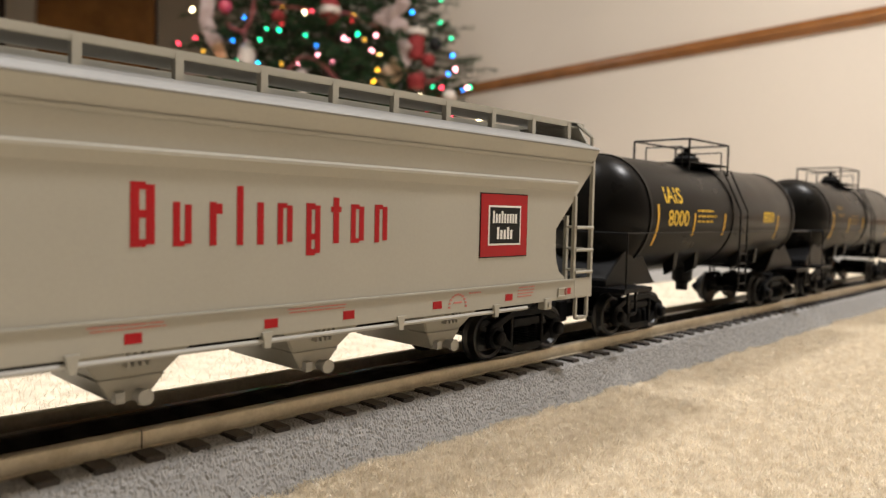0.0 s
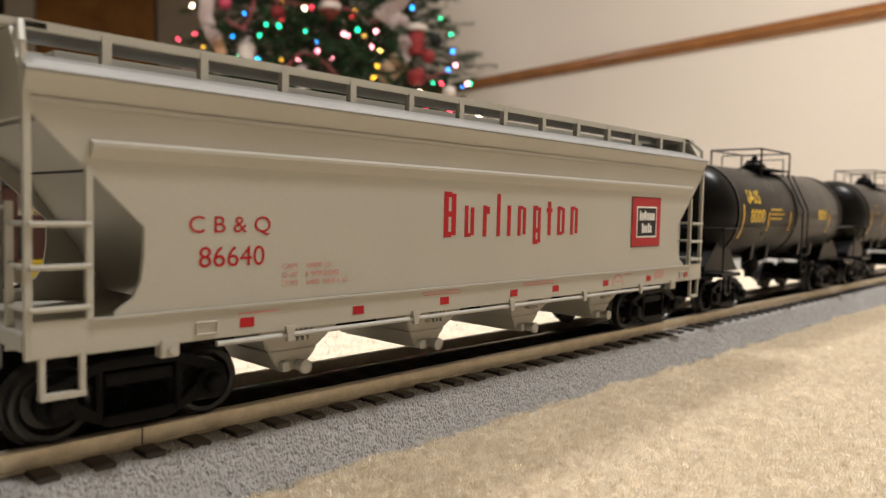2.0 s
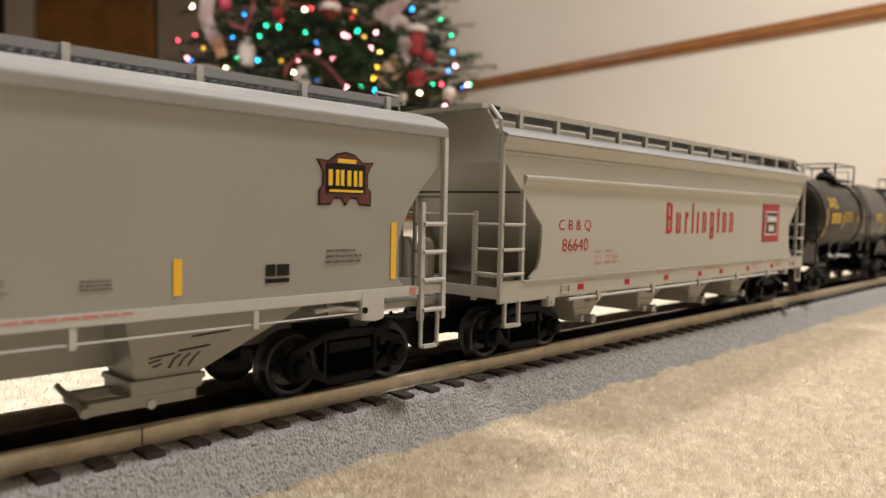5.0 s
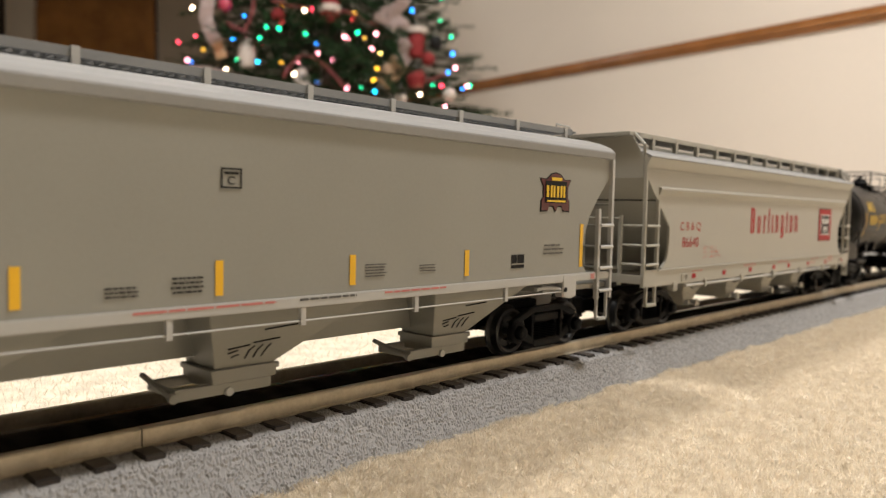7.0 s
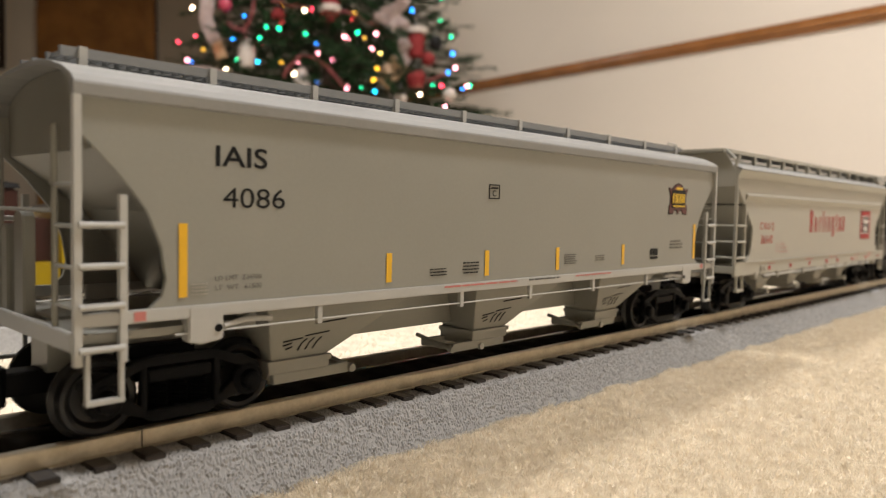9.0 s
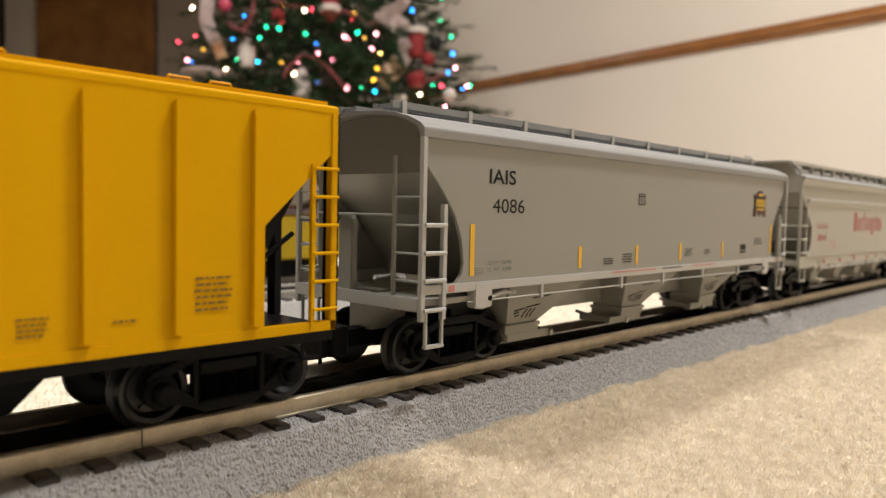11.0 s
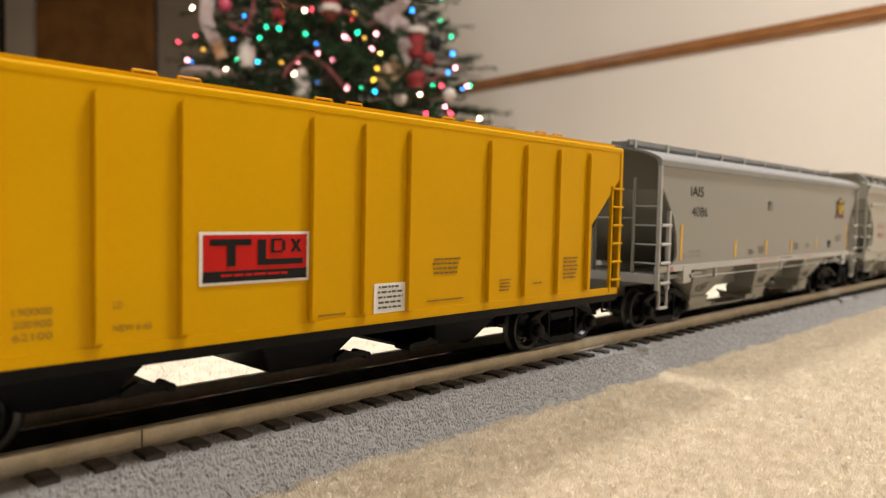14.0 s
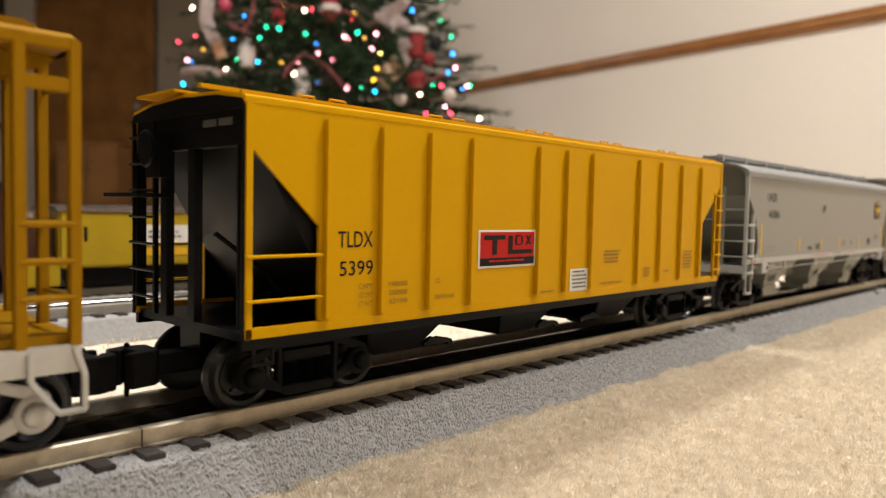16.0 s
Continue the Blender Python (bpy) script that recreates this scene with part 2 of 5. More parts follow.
def bars(x, z, w, h, rows, y, material, parent, seed=1, name="lettering"):
    """Small print that cannot be read: broken bars, row by row from the top z down."""
    r = random.Random(seed)
    bm = B()
    step = h / rows
    for i in range(rows):
        u, end = x + w * r.uniform(0, 0.06), x + w * r.uniform(0.8, 1.0)
        while u < end:
            l = r.uniform(0.06, 0.2) * w
            plate(bm, u, min(u + l, end), z - (i + 0.40) * step, z - i * step, y)
            u += l + step * 0.35
    return part(name, bm, material, parent)


# ---------- room ----------
WALL_Y0, WALL_Y1 = -3.6, 6.9


def structure(ob, label, category):
    return tagged(ob, label, category, kind="structure")


def carpet_height(x, y):
    return 0.0011 * noise.noise(Vector((x * 38, y * 38, 0))) + 0.0013 * noise.noise(Vector((x * 110, y * 110, 3)))


# floor: fine near the track, coarse towards the walls
xs = np.concatenate([[-4.2, -2, -1, -0.4], np.arange(-0.2, 1.6, 0.004), [1.8, 2.2, 2.8, 3.6]])
ys = np.concatenate([[-3.7, -2, -0.8, -0.3], np.arange(-0.1, 0.6, 0.004), [0.65, 0.75, 1.1, 1.5, 2.2, 3.2, 4.5, 6, 7.6]])
fv = [(x, y, carpet_height(x, y) if -0.2 < x < 1.6 and -0.1 < y < 0.9 else 0.0) for x in xs for y in ys]
ny = len(ys)
ff = [(i * ny + j, (i + 1) * ny + j, (i + 1) * ny + j + 1, i * ny + j + 1) for i in range(len(xs) - 1) for j in range(ny - 1)]
floor = new("floor", mesh_of("floor", fv, ff, M_CARPET))
structure(floor, "beige plush wall-to-wall carpet", "carpet floor")

# the wall with the chair rail runs beside the tree, a little askew to the track
RW = Vector((2.7249, 0.6526, 0)), Vector((3.0006, 2.6715, 0))
rw_dir = (RW[1] - RW[0]).normalized()
rw_ang = math.degrees(math.atan2(rw_dir.y, rw_dir.x))
# its own space: x along the wall from the first point, y away from the room
wall_east_m = pose(RW[0].x, RW[0].y, 0, 0, 0, rw_ang)
bm = box(B(), -4.6, 6.3, -0.12, 0.0, 0, 2.4)
wall_e = part("wall_east", bm, M_WALL, m=wall_east_m)
structure(wall_e, "smooth cream painted wall with a low oak chair rail", "wall")
prof = [(0.004, 0.722), (0.012, 0.725), (0.016, 0.731), (0.012, 0.735), (0.022, 0.740), (0.026, 0.749), (0.022, 0.758), (0.012, 0.762), (0.016, 0.767), (0.012, 0.773), (0.004, 0.776)]
bm = prism(B(), prof, -4.6, 6.3, "yz")
rail = part("chair_rail_trim", bm, M_OAK, m=wall_east_m)
structure(rail, "glossy orange-brown oak chair rail moulding", "chair rail")
bm = prism(B(), [(0.003, 0), (0.016, 0), (0.016, 0.075), (0.009, 0.092), (0.003, 0.092)], -4.6, 6.3, "yz")
structure(part("baseboard", bm, M_OAK, m=wall_east_m), "orange-brown oak baseboard", "baseboard")

# far wall with the wooden door, square to the line of sight at the left
fw_a, fw_b = Vector((2.039, 7.536, 0)), Vector((3.236, 6.293, 0))
fw_dir = (fw_b - fw_a).normalized()
far_m = pose(fw_a.x, fw_a.y, 0, 0, 0, math.degrees(math.atan2(fw_dir.y, fw_dir.x)))
bm = B()
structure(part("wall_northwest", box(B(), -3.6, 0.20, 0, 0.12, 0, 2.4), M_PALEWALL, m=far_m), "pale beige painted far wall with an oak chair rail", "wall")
# this stretch carries the far end's dimness in its colour
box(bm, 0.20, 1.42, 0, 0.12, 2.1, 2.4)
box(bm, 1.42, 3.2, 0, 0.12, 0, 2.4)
wn = part("wall_north", bm, M_DIMWALL, m=far_m)
structure(wn, "far wall with a wooden door, its taupe darkened for the dim far end", "wall")
bm = prism(B(), [(-p[0], p[1]) for p in prof], -3.6, 0.10, "yz")
structure(part("chair_rail_trim", bm, M_OAK, m=far_m), "glossy orange-brown oak chair rail moulding", "chair rail")
door = new("door_1", finish(box(B(), 0.31, 1.30, 0.03, 0.07, 0.01, 2.09), "door", M_DOOR, 0.004))
door.matrix_basis = far_m
structure(door, "flat brown oak veneer door, closed", "door")
part("casing", box(B(), 0.12, 0.31, -0.02, 0.03, 0, 2.14), M_CASING, door, "pale painted door casing", 0.004)
part("casing", box(B(), 1.30, 1.39, -0.012, 0.03, 0, 2.14), M_DOOR, door, "dark wooden door casing", 0.004)
part("casing", box(B(), 0.31, 1.30, -0.02, 0.03, 2.09, 2.14), M_CASING, door, "pale painted door casing", 0.004)
bm = lathe(B(), [(0.008, -0.06), (0.02, -0.055), (0.028, -0.04), (0.024, -0.02), (0.01, -0.012), (0.01, 0.03)], "y", 20, (1.23, 0.03, 0.95))
part("door_knob", bm, M_SILVER, door, smooth=True)
cab = thing("wooden_cabinet", "low honey-coloured wooden cabinet standing before the door", "cabinet", m=far_m)
part("body", box(B(), 0.68, 1.20, -0.34, -0.03, 0.05, 0.575), M_CABINET, cab, bevel=0.004)
part("top", box(B(), 0.66, 1.22, -0.36, -0.03, 0.575, 0.600), M_CABINET, cab, bevel=0.004)
part("plinth", box(B(), 0.70, 1.18, -0.31, -0.05, 0.0, 0.05), M_DARKWOOD, cab)
for k in range(2):
    door_leaf = part("cabinet_door", box(B(), 0.70 + k * 0.245, 0.935 + k * 0.245, -0.355, -0.34, 0.08, 0.55), M_CABINET, cab, bevel=0.003)
    part("knob", lathe(B(), [(0.004, -0.356), (0.011, -0.366), (0.009, -0.374), (0.002, -0.377)], "y", 14, (0.915 + k * 0.05, 0, 0.36)), M_DARKWOOD, door_leaf, smooth=True)
pic = thing("picture_frame", "dark wooden picture frame hanging on the far wall", "picture", m=far_m)
bm = B()
for a in ((-0.62, 0.05, 1.26, 1.30), (-0.62, 0.05, 1.96, 2.0), (-0.62, -0.57, 1.30, 1.96), (0.0, 0.05, 1.30, 1.96)):
    box(bm, a[0], a[1], -0.03, -0.002, a[2], a[3])
part("frame", bm, M_DARKWOOD, pic, bevel=0.004)
part("print", box(B(), -0.57, 0.0, -0.012, -0.004, 1.30, 1.96), M_CASING, pic, "pale print behind glass")

# walls behind the camera and the ceiling close the room
# the unseen west wall is made dark so that it returns little light
for nm, b in (("wall_west", (-4.32, -4.2, -3.7, 9.6)), ("wall_south", (-4.2, 3.4, -3.82, -3.7))):
    structure(part(nm, box(B(), b[0], b[1], b[2], b[3], 0, 2.4), M_LOWBOUNCE if nm == "wall_west" else M_WALL), "plain painted wall behind the camera", "wall")
structure(part("ceiling", box(B(), -4.4, 5.2, -3.9, 9.8, 2.4, 2.5), M_CEIL), "plain white ceiling", "ceiling")

# rims for the lamps on the ceiling, out of view; the third marks the added fill
for nm, p, r in (("ceiling_light", (-0.20, 1.10), 0.21), ("ceiling_light", (1.10, -0.35), 0.20), ("ceiling_light", (1.90, 3.20), 0.15)):
    t = thing(nm, "round flush ceiling light with a metal rim, added out of view", "ceiling light", m=pose(p[0], p[1], 2.4))
    part("rim", lathe(B(), [(r * 0.6, 0), (r, 0), (r, -0.02), (r * 0.9, -0.03), (r * 0.9, -0.012), (r * 0.6, -0.012)], "z", 32), M_SILVER, t, smooth=True)

# ---------- track ----------
RAIL_Z, TRACK_Y, TIE_PITCH = 0.020, 0.2035, 0.0125


def rail_bar(x0, x1, y, material, name, parent):
    h = RAIL_Z
    pr = [(-0.0021, h - 0.0052), (0.0021, h - 0.0052), (0.0021, h - 0.0047), (0.0014, h - 0.0045), (0.0014, h - 0.0005),
          (0.0010, h), (-0.0010, h), (-0.0014, h - 0.0005), (-0.0014, h - 0.0045), (-0.0021, h - 0.0047)]
    return part(name, prism(B(), [(p[0] + y, p[1]) for p in pr], x0, x1, "yz"), material, parent)


def bed_profile(n=9):
    """Half roadbed: flat shoulder, then a slope down into the carpet."""
    return [(-0.0365, -0.002), (-0.0360, 0.001), (-0.0285, 0.0128), (-0.0265, 0.0141), (0.0265, 0.0141), (0.0285, 0.0128), (0.0360, 0.001), (0.0365, -0.002)]


def track(y, x0, x1, joint, ties_near, label, stones):
    t = thing("model_railway_track", label, "toy track")
    part("roadbed", prism(B(), [(p[0] + y, p[1]) for p in bed_profile()], x0, x1, "yz"), M_BED, t, "grey moulded roadbed")
    for dy, m_, nm in ((-0.0172, M_RAIL if stones else M_RAILDULL, "rail"), (0.0172, M_RAIL if stones else M_RAILDULL, "rail"), (0, M_RAILBLACK, "centre_rail")):
        if dy < 0 and joint:
            rail_bar(x0, joint - 0.0002, y + dy, m_, nm, t)
            rail_bar(joint + 0.0002, x1, y + dy, m_, nm, t)
            bm = box(B(), joint - 0.0002, joint + 0.0002, y + dy - 0.0014, y + dy + 0.0014, RAIL_Z - 0.0052, RAIL_Z - 0.0003)
            part("rail_gap", bm, M_BLACK, t, "black gap between two rail ends")
        else:
            rail_bar(x0, x1, y + dy, m_, nm, t)
    tie = finish(box(B(), -0.0027, 0.0027, -0.027, 0.027, 0.0125, 0.0152), "tie", M_TIE, 0.0003)
    k0 = (joint or 0) - 0.0002
    r = random.Random(4)
    for i in range(-int((k0 - x0) / TIE_PITCH), int((x1 - k0) / TIE_PITCH)):
        o = new("tie", tie)
        o.parent = t
        o.matrix_basis = pose(k0 + i * TIE_PITCH + r.uniform(-0.0002, 0.0002), y, r.uniform(-0.0002, 0.0002), 0, 0, r.uniform(-0.4, 0.4))
        if i > 150:
            break
    # moulded stones on the near shoulder and slope, and between the rails
    if stones:
        px = [0.0]
        while px[-1] < 1.15:
            px.append(px[-1] + 0.00027 + 0.0009 * max(0.0, px[-1] - 0.22))
        cross = [(-0.0368 + 0.00028 * k) for k in range(75)]
        V = []
        for x in px:
            for yy in cross:
                zz = float(np.interp(yy, [-0.0368, -0.0360, -0.0285, -0.0262, 0], [-0.0015, 0.0005, 0.0126, 0.0139, 0.0139]))
                d, _ = noise.voronoi(Vector((x, y + yy, zz)) * 1150)
                e = noise.noise(Vector((x * 420, yy * 420, zz * 420)))
                bump = 0.00095 * max(0.0, 0.95 - d[0] * 1.15) + 0.00030 * e
                out = 0.75 if yy < -0.0275 else 0.0
                V.append((x, y + yy - bump * out * 0.8, zz + bump * (1 - out * 0.35)))
        n = len(cross)
        Fc = [(a * n + b, (a + 1) * n + b, (a + 1) * n + b + 1, a * n + b + 1) for a in range(len(px) - 1) for b in range(n - 1)]
        st = new("ballast", mesh_of("ballast", V, Fc, M_PEBBLE))
        st.parent = t
        tagged(st, "grey moulded ballast stones", kind="stuff")
    return t


track(TRACK_Y, -1.2, 2.58, 0.0817, True, "three-rail toy train track on grey moulded roadbed, lying on the carpet", 46000)
track(0.535, -0.75, 2.6, 0, False, "second three-rail toy track on grey roadbed behind the first", 0)
track(0.447, -0.75, 2.6, 0, False, "empty three-rail toy track on grey roadbed between two trains", 0)

# ---------- carpet pile ----------


def pile(name, cnt, area, seed, hgt, label):
    """Upright leaning fibres, two triangles each, in clumps."""
    rs = np.random.RandomState(seed)
    x0, x1, y0, y1 = area
    x = x0 + (x1 - x0) * rs.rand(cnt) ** 1.35
    y = y0 + (y1 - y0) * rs.rand(cnt)
    keep = (y < TRACK_Y - 0.0345) | (y > TRACK_Y + 0.037)
    x, y = x[keep], y[keep]
    n = len(x)
    lean = np.array([[noise.noise(Vector((a * 70, b * 70, 7))), noise.noise(Vector((a * 70, b * 70, 19)))] for a, b in zip(x, y)])
    z = np.array([carpet_height(a, b) for a, b in zip(x, y)])
    tuft = np.array([noise.noise(Vector((a * 330, b * 330, 41))) for a, b in zip(x, y)])
    hh = hgt * (0.75 + 0.5 * rs.rand(n)) * (1 + 0.8 * tuft)
    ang = rs.rand(n) * 6.28
    w = 0.00006 + 0.00008 * rs.rand(n)
    tip = lean * hh[:, None] * 0.8 + rs.normal(0, 0.6, (n, 2)) * hh[:, None]
    V = np.empty((n, 4, 3))
    dx, dy = np.cos(ang) * w, np.sin(ang) * w
    V[:, 0] = np.stack([x - dx, y - dy, z - 0.0004], 1)
    V[:, 1] = np.stack([x + dx, y + dy, z - 0.0004], 1)
    V[:, 2] = np.stack([x + tip[:, 0] + dx * 0.8, y + tip[:, 1] + dy * 0.8, z + hh], 1)
    V[:, 3] = np.stack([x + tip[:, 0] - dx * 0.8, y + tip[:, 1] - dy * 0.8, z + hh * 0.93], 1)
    me = bpy.data.meshes.new(name)
    me.vertices.add(n * 4)
    me.vertices.foreach_set("co", V.ravel())
    me.loops.add(n * 4)
    me.loops.foreach_set("vertex_index", np.arange(n * 4))
    me.polygons.add(n)
    me.polygons.foreach_set("loop_start", np.arange(n) * 4)
    me.update(calc_edges=True)
    me.materials.append(M_FIBRE)
    ob = new(name, me)
    return tagged(ob, label, "carpet", kind="stuff")


pile("carpet_pile", 800000, (0.06, 1.1, 0.0, 0.17), 11, 0.0013, "cream plush carpet fibres beside the track")
pile("carpet_pile", 60000, (-0.1, 1.4, 0.238, 0.50), 12, 0.0022, "cream plush carpet fibres behind the track")

# ---------- rolling stock ----------
HALF = 0.0335          # half width of the cars
WHEEL_R = 0.0097
WHEELBASE = 0.039
ROLLERS = []           # wheelsets that turn
MOVERS = []            # cars that roll


def wheelset_mesh(material):
    bm = B()
    for s in (-1, 1):
        a = s * 0.0159
        prof = [(0.0016, a + s * 0.0002), (0.0036, a + s * 0.0004), (0.0040, a + s * 0.0014), (0.0062, a + s * 0.0012), (0.0074, a + s * 0.0036), (0.0084, a + s * 0.0040),
                (0.0092, a + s * 0.0036), (WHEEL_R, a + s * 0.0008), (WHEEL_R + 0.0012, a - s * 0.0002), (WHEEL_R + 0.0009, a - s * 0.0012), (0.0082, a - s * 0.0013), (0.004, a - s * 0.0006), (0.0016, a - s * 0.002)]
        lathe(bm, prof, "y", 32)
        # hub cap slots show that the wheel turns
        for k in range(3):
            t = k * 2.094
            c = Vector((0.0052 * math.cos(t), a + s * 0.0018, 0.0052 * math.sin(t)))
            rod(bm, c - Vector((0, 0.0006, 0)), c + Vector((0, 0.0006, 0)), 0.0007, 6)
    rod(bm, (0, -0.0215, 0), (0, 0.0215, 0), 0.0015, 10)
    return finish(bm, "wheelset", material, 0, True)


W_BLACK = wheelset_mesh(M_WHEEL)


def sideframe_mesh(material):
    """Cast side frame with pedestal ends, open windows, spring nest and bearing caps; local z = 0 at the rail."""
    bm = B()
    h, a = WHEELBASE / 2, WHEEL_R
    y0, y1 = -0.0013, 0.0013

    def bar(pts):
        prism(bm, pts, y0, y1, "xz")
    bar([(-h - 0.0040, a + 0.0030), (-h - 0.0028, a + 0.0050), (-0.011, 0.0188), (-0.008, 0.0194), (0.008, 0.0194), (0.011, 0.0188), (h + 0.0028, a + 0.0050), (h + 0.0040, a + 0.0030), (h + 0.001, a + 0.0026), (0.0095, 0.0168), (-0.0095, 0.0168), (-h - 0.001, a + 0.0026)])
    bar([(-0.0098, 0.0036), (-0.0075, 0.0026), (0.0075, 0.0026), (0.0098, 0.0036), (0.0090, 0.0056), (-0.0090, 0.0056)])
    for s in (-1, 1):
        q = [(s * (h - 0.0034), a + 0.0012), (s * 0.0096, 0.0062), (s * 0.0086, 0.0034), (s * (h - 0.0030), a - 0.0034)]
        bar(q if s > 0 else list(reversed(q)))
        q = [(s * 0.0092, 0.0050), (s * 0.0108, 0.0050), (s * 0.0108, 0.0176), (s * 0.0092, 0.0176)]
        bar(q if s > 0 else list(reversed(q)))
        # bearing housing
        lathe(bm, [(0.0042, y0 - 0.0006), (0.0046, y0), (0.0046, y1), (0.0040, y1)], "y", 20, (s * h, 0, a))
        lathe(bm, [(0.0012, -0.0046), (0.0024, -0.0043), (0.0028, -0.0034), (0.0030, -0.0012)], "y", 16, (s * h, 0, a))
    box(bm, -0.0086, 0.0086, y0 + 0.0004, y1 + 0.006, 0.0128, 0.0158)
    box(bm, -0.0080, 0.0080, y1 + 0.0016, y1 + 0.0040, 0.0050, 0.0128)
    for k in (-0.0055, 0, 0.0055):
        for j in range(6):
            z = 0.0057 + j * 0.00105
            lathe(bm, [(0.0018, z), (0.0024, z + 0.00035), (0.0018, z + 0.0007)], "z", 10, (k, 0.0004, 0))
    return finish(bm, "sideframe", material, 0.0003)


SF_BLACK = sideframe_mesh(M_TRUCK)


def truck(car, cx, sf=None, wheels=None, label=""):
    """A four-wheel truck: bolster, two side frames, two turning wheelsets."""
    bm = B()
    box(bm, -0.006, 0.006, -0.0185, 0.0185, 0.0105, 0.0165)
    box(bm, -0.0105, 0.0105, -0.010, 0.010, 0.0165, 0.0200)
    box(bm, -0.023, 0.023, -0.004, 0.004, 0.0085, 0.0125)
    t = part("truck", bm, M_TRUCK, car, label, 0.0004, m=pose(cx, 0, 0))
    for s in (-1, 1):
        o = new("sideframe", sf or SF_BLACK)
        o.parent = t
        o.matrix_basis = pose(0, s * 0.0222, 0, 0, 0, 0 if s < 0 else 180)
    for s in (-1, 1):
        o = new("wheelset", wheels or W_BLACK)
        o.parent = t
        o.matrix_basis = pose(s * WHEELBASE / 2, 0, WHEEL_R)
        ROLLERS.append((o, s * WHEELBASE / 2))
    return t


def coupler(car, x, s):
    """A chunky black knuckle coupler pointing to s."""
    bm = B()
    box(bm, min(x - s * 0.02, x + s * 0.006), max(x - s * 0.02, x + s * 0.006), -0.0035, 0.0035, 0.0095, 0.0155)
    k = [(0.005, -0.0055), (0.011, -0.0068), (0.0165, -0.005), (0.0175, -0.001), (0.0145, 0.0002), (0.0125, -0.002), (0.0115, 0.0025), (0.0155, 0.0052), (0.0140, 0.0070), (0.007, 0.0060), (0.005, 0.004)]
    pts = [(x + s * p[0], s * p[1]) for p in k]
    prism(bm, pts, 0.0075, 0.0172, "xy")
    rod(bm, (x + s * 0.011, 0.004, 0.003), (x + s * 0.011, 0.004, 0.0185), 0.0008, 8)
    return part("coupler", bm, M_TRUCK, car, "black knuckle coupler", 0.0005)


def ladder(car, x0, x1, y, z0, z1, rungs, r, material, name="ladder", z1b=None, top=None):
    """Two stiles on a side plane; the rungs hang on the corner stile."""
    st = part("stile", box(B(), x0 - r, x0 + r, y - r, y + r, z0, z1), material, car, bevel=0.0001)
    part("stile", box(B(), x1 - r, x1 + r, y - r, y + r, z0, z1b or z1), material, car, bevel=0.0001)
    for z in rungs:
        part("rung", rod(B(), (x0, y - r * 1.3, z), (x1, y - r * 1.3, z), r * 0.85, 8), material, st)
    return st


def stirrup(car, x0, x1, y, z0, z1, r, material):
    bm = B()
    box(bm, x0 - r, x0 + r, y - r, y + r, z0, z1)
    box(bm, x1 - r, x1 + r, y - r, y + r, z0, z1)
    box(bm, x0 - r, x1 + r, y - r * 1.6, y + r * 1.6, z0 - r, z0 + r)
    return part("step", bm, material, car, bevel=0.0002)


def both(fn):
    """The same on the near (-1) and the far (+1) side."""
    for s in (-1, 1):
        fn(s)


def frustum(bm, x, top, bot, z1, z0):
    """Four-sided chute; top and bot are (half length, half width)."""
    v = []
    for (a, b), z in ((bot, z0), (top, z1)):
        v.append([bm.verts.new((x + i * a, j * b, z)) for i, j in ((-1, -1), (1, -1), (1, 1), (-1, 1))])
    bm.faces.new(list(reversed(v[0])))
    bm.faces.new(v[1])
    for k in range(4):
        bm.faces.new((v[0][k], v[0][(k + 1) % 4], v[1][(k + 1) % 4], v[1][k]))
    return bm


def car_base(name, label, x, group="cars of the passing train"):
    car = thing(name, label, "toy freight car", group, pose(x, TRACK_Y, RAIL_Z))
    MOVERS.append((car, x))
    return car


# blocks of the big red word: from, to, foot, head, kind
WORD = ((-0.0340, -0.0281, 0, 0.0153, 2), (-0.0236, -0.0188, 0, 0.0108, 3), (-0.0140, -0.0105, 0, 0.0110, 6), (-0.0064, -0.0045, 0, 0.0153, 0), (-0.0004, 0.0016, 0, 0.0112, 0),
        (0.0059, 0.0107, 0, 0.0112, 1), (0.0153, 0.0201, -0.0033, 0.0114, 5), (0.0247, 0.0268, 0, 0.0132, 7), (0.0312, 0.0362, 0, 0.0114, 4), (0.0404, 0.0455, 0, 0.0115, 1))


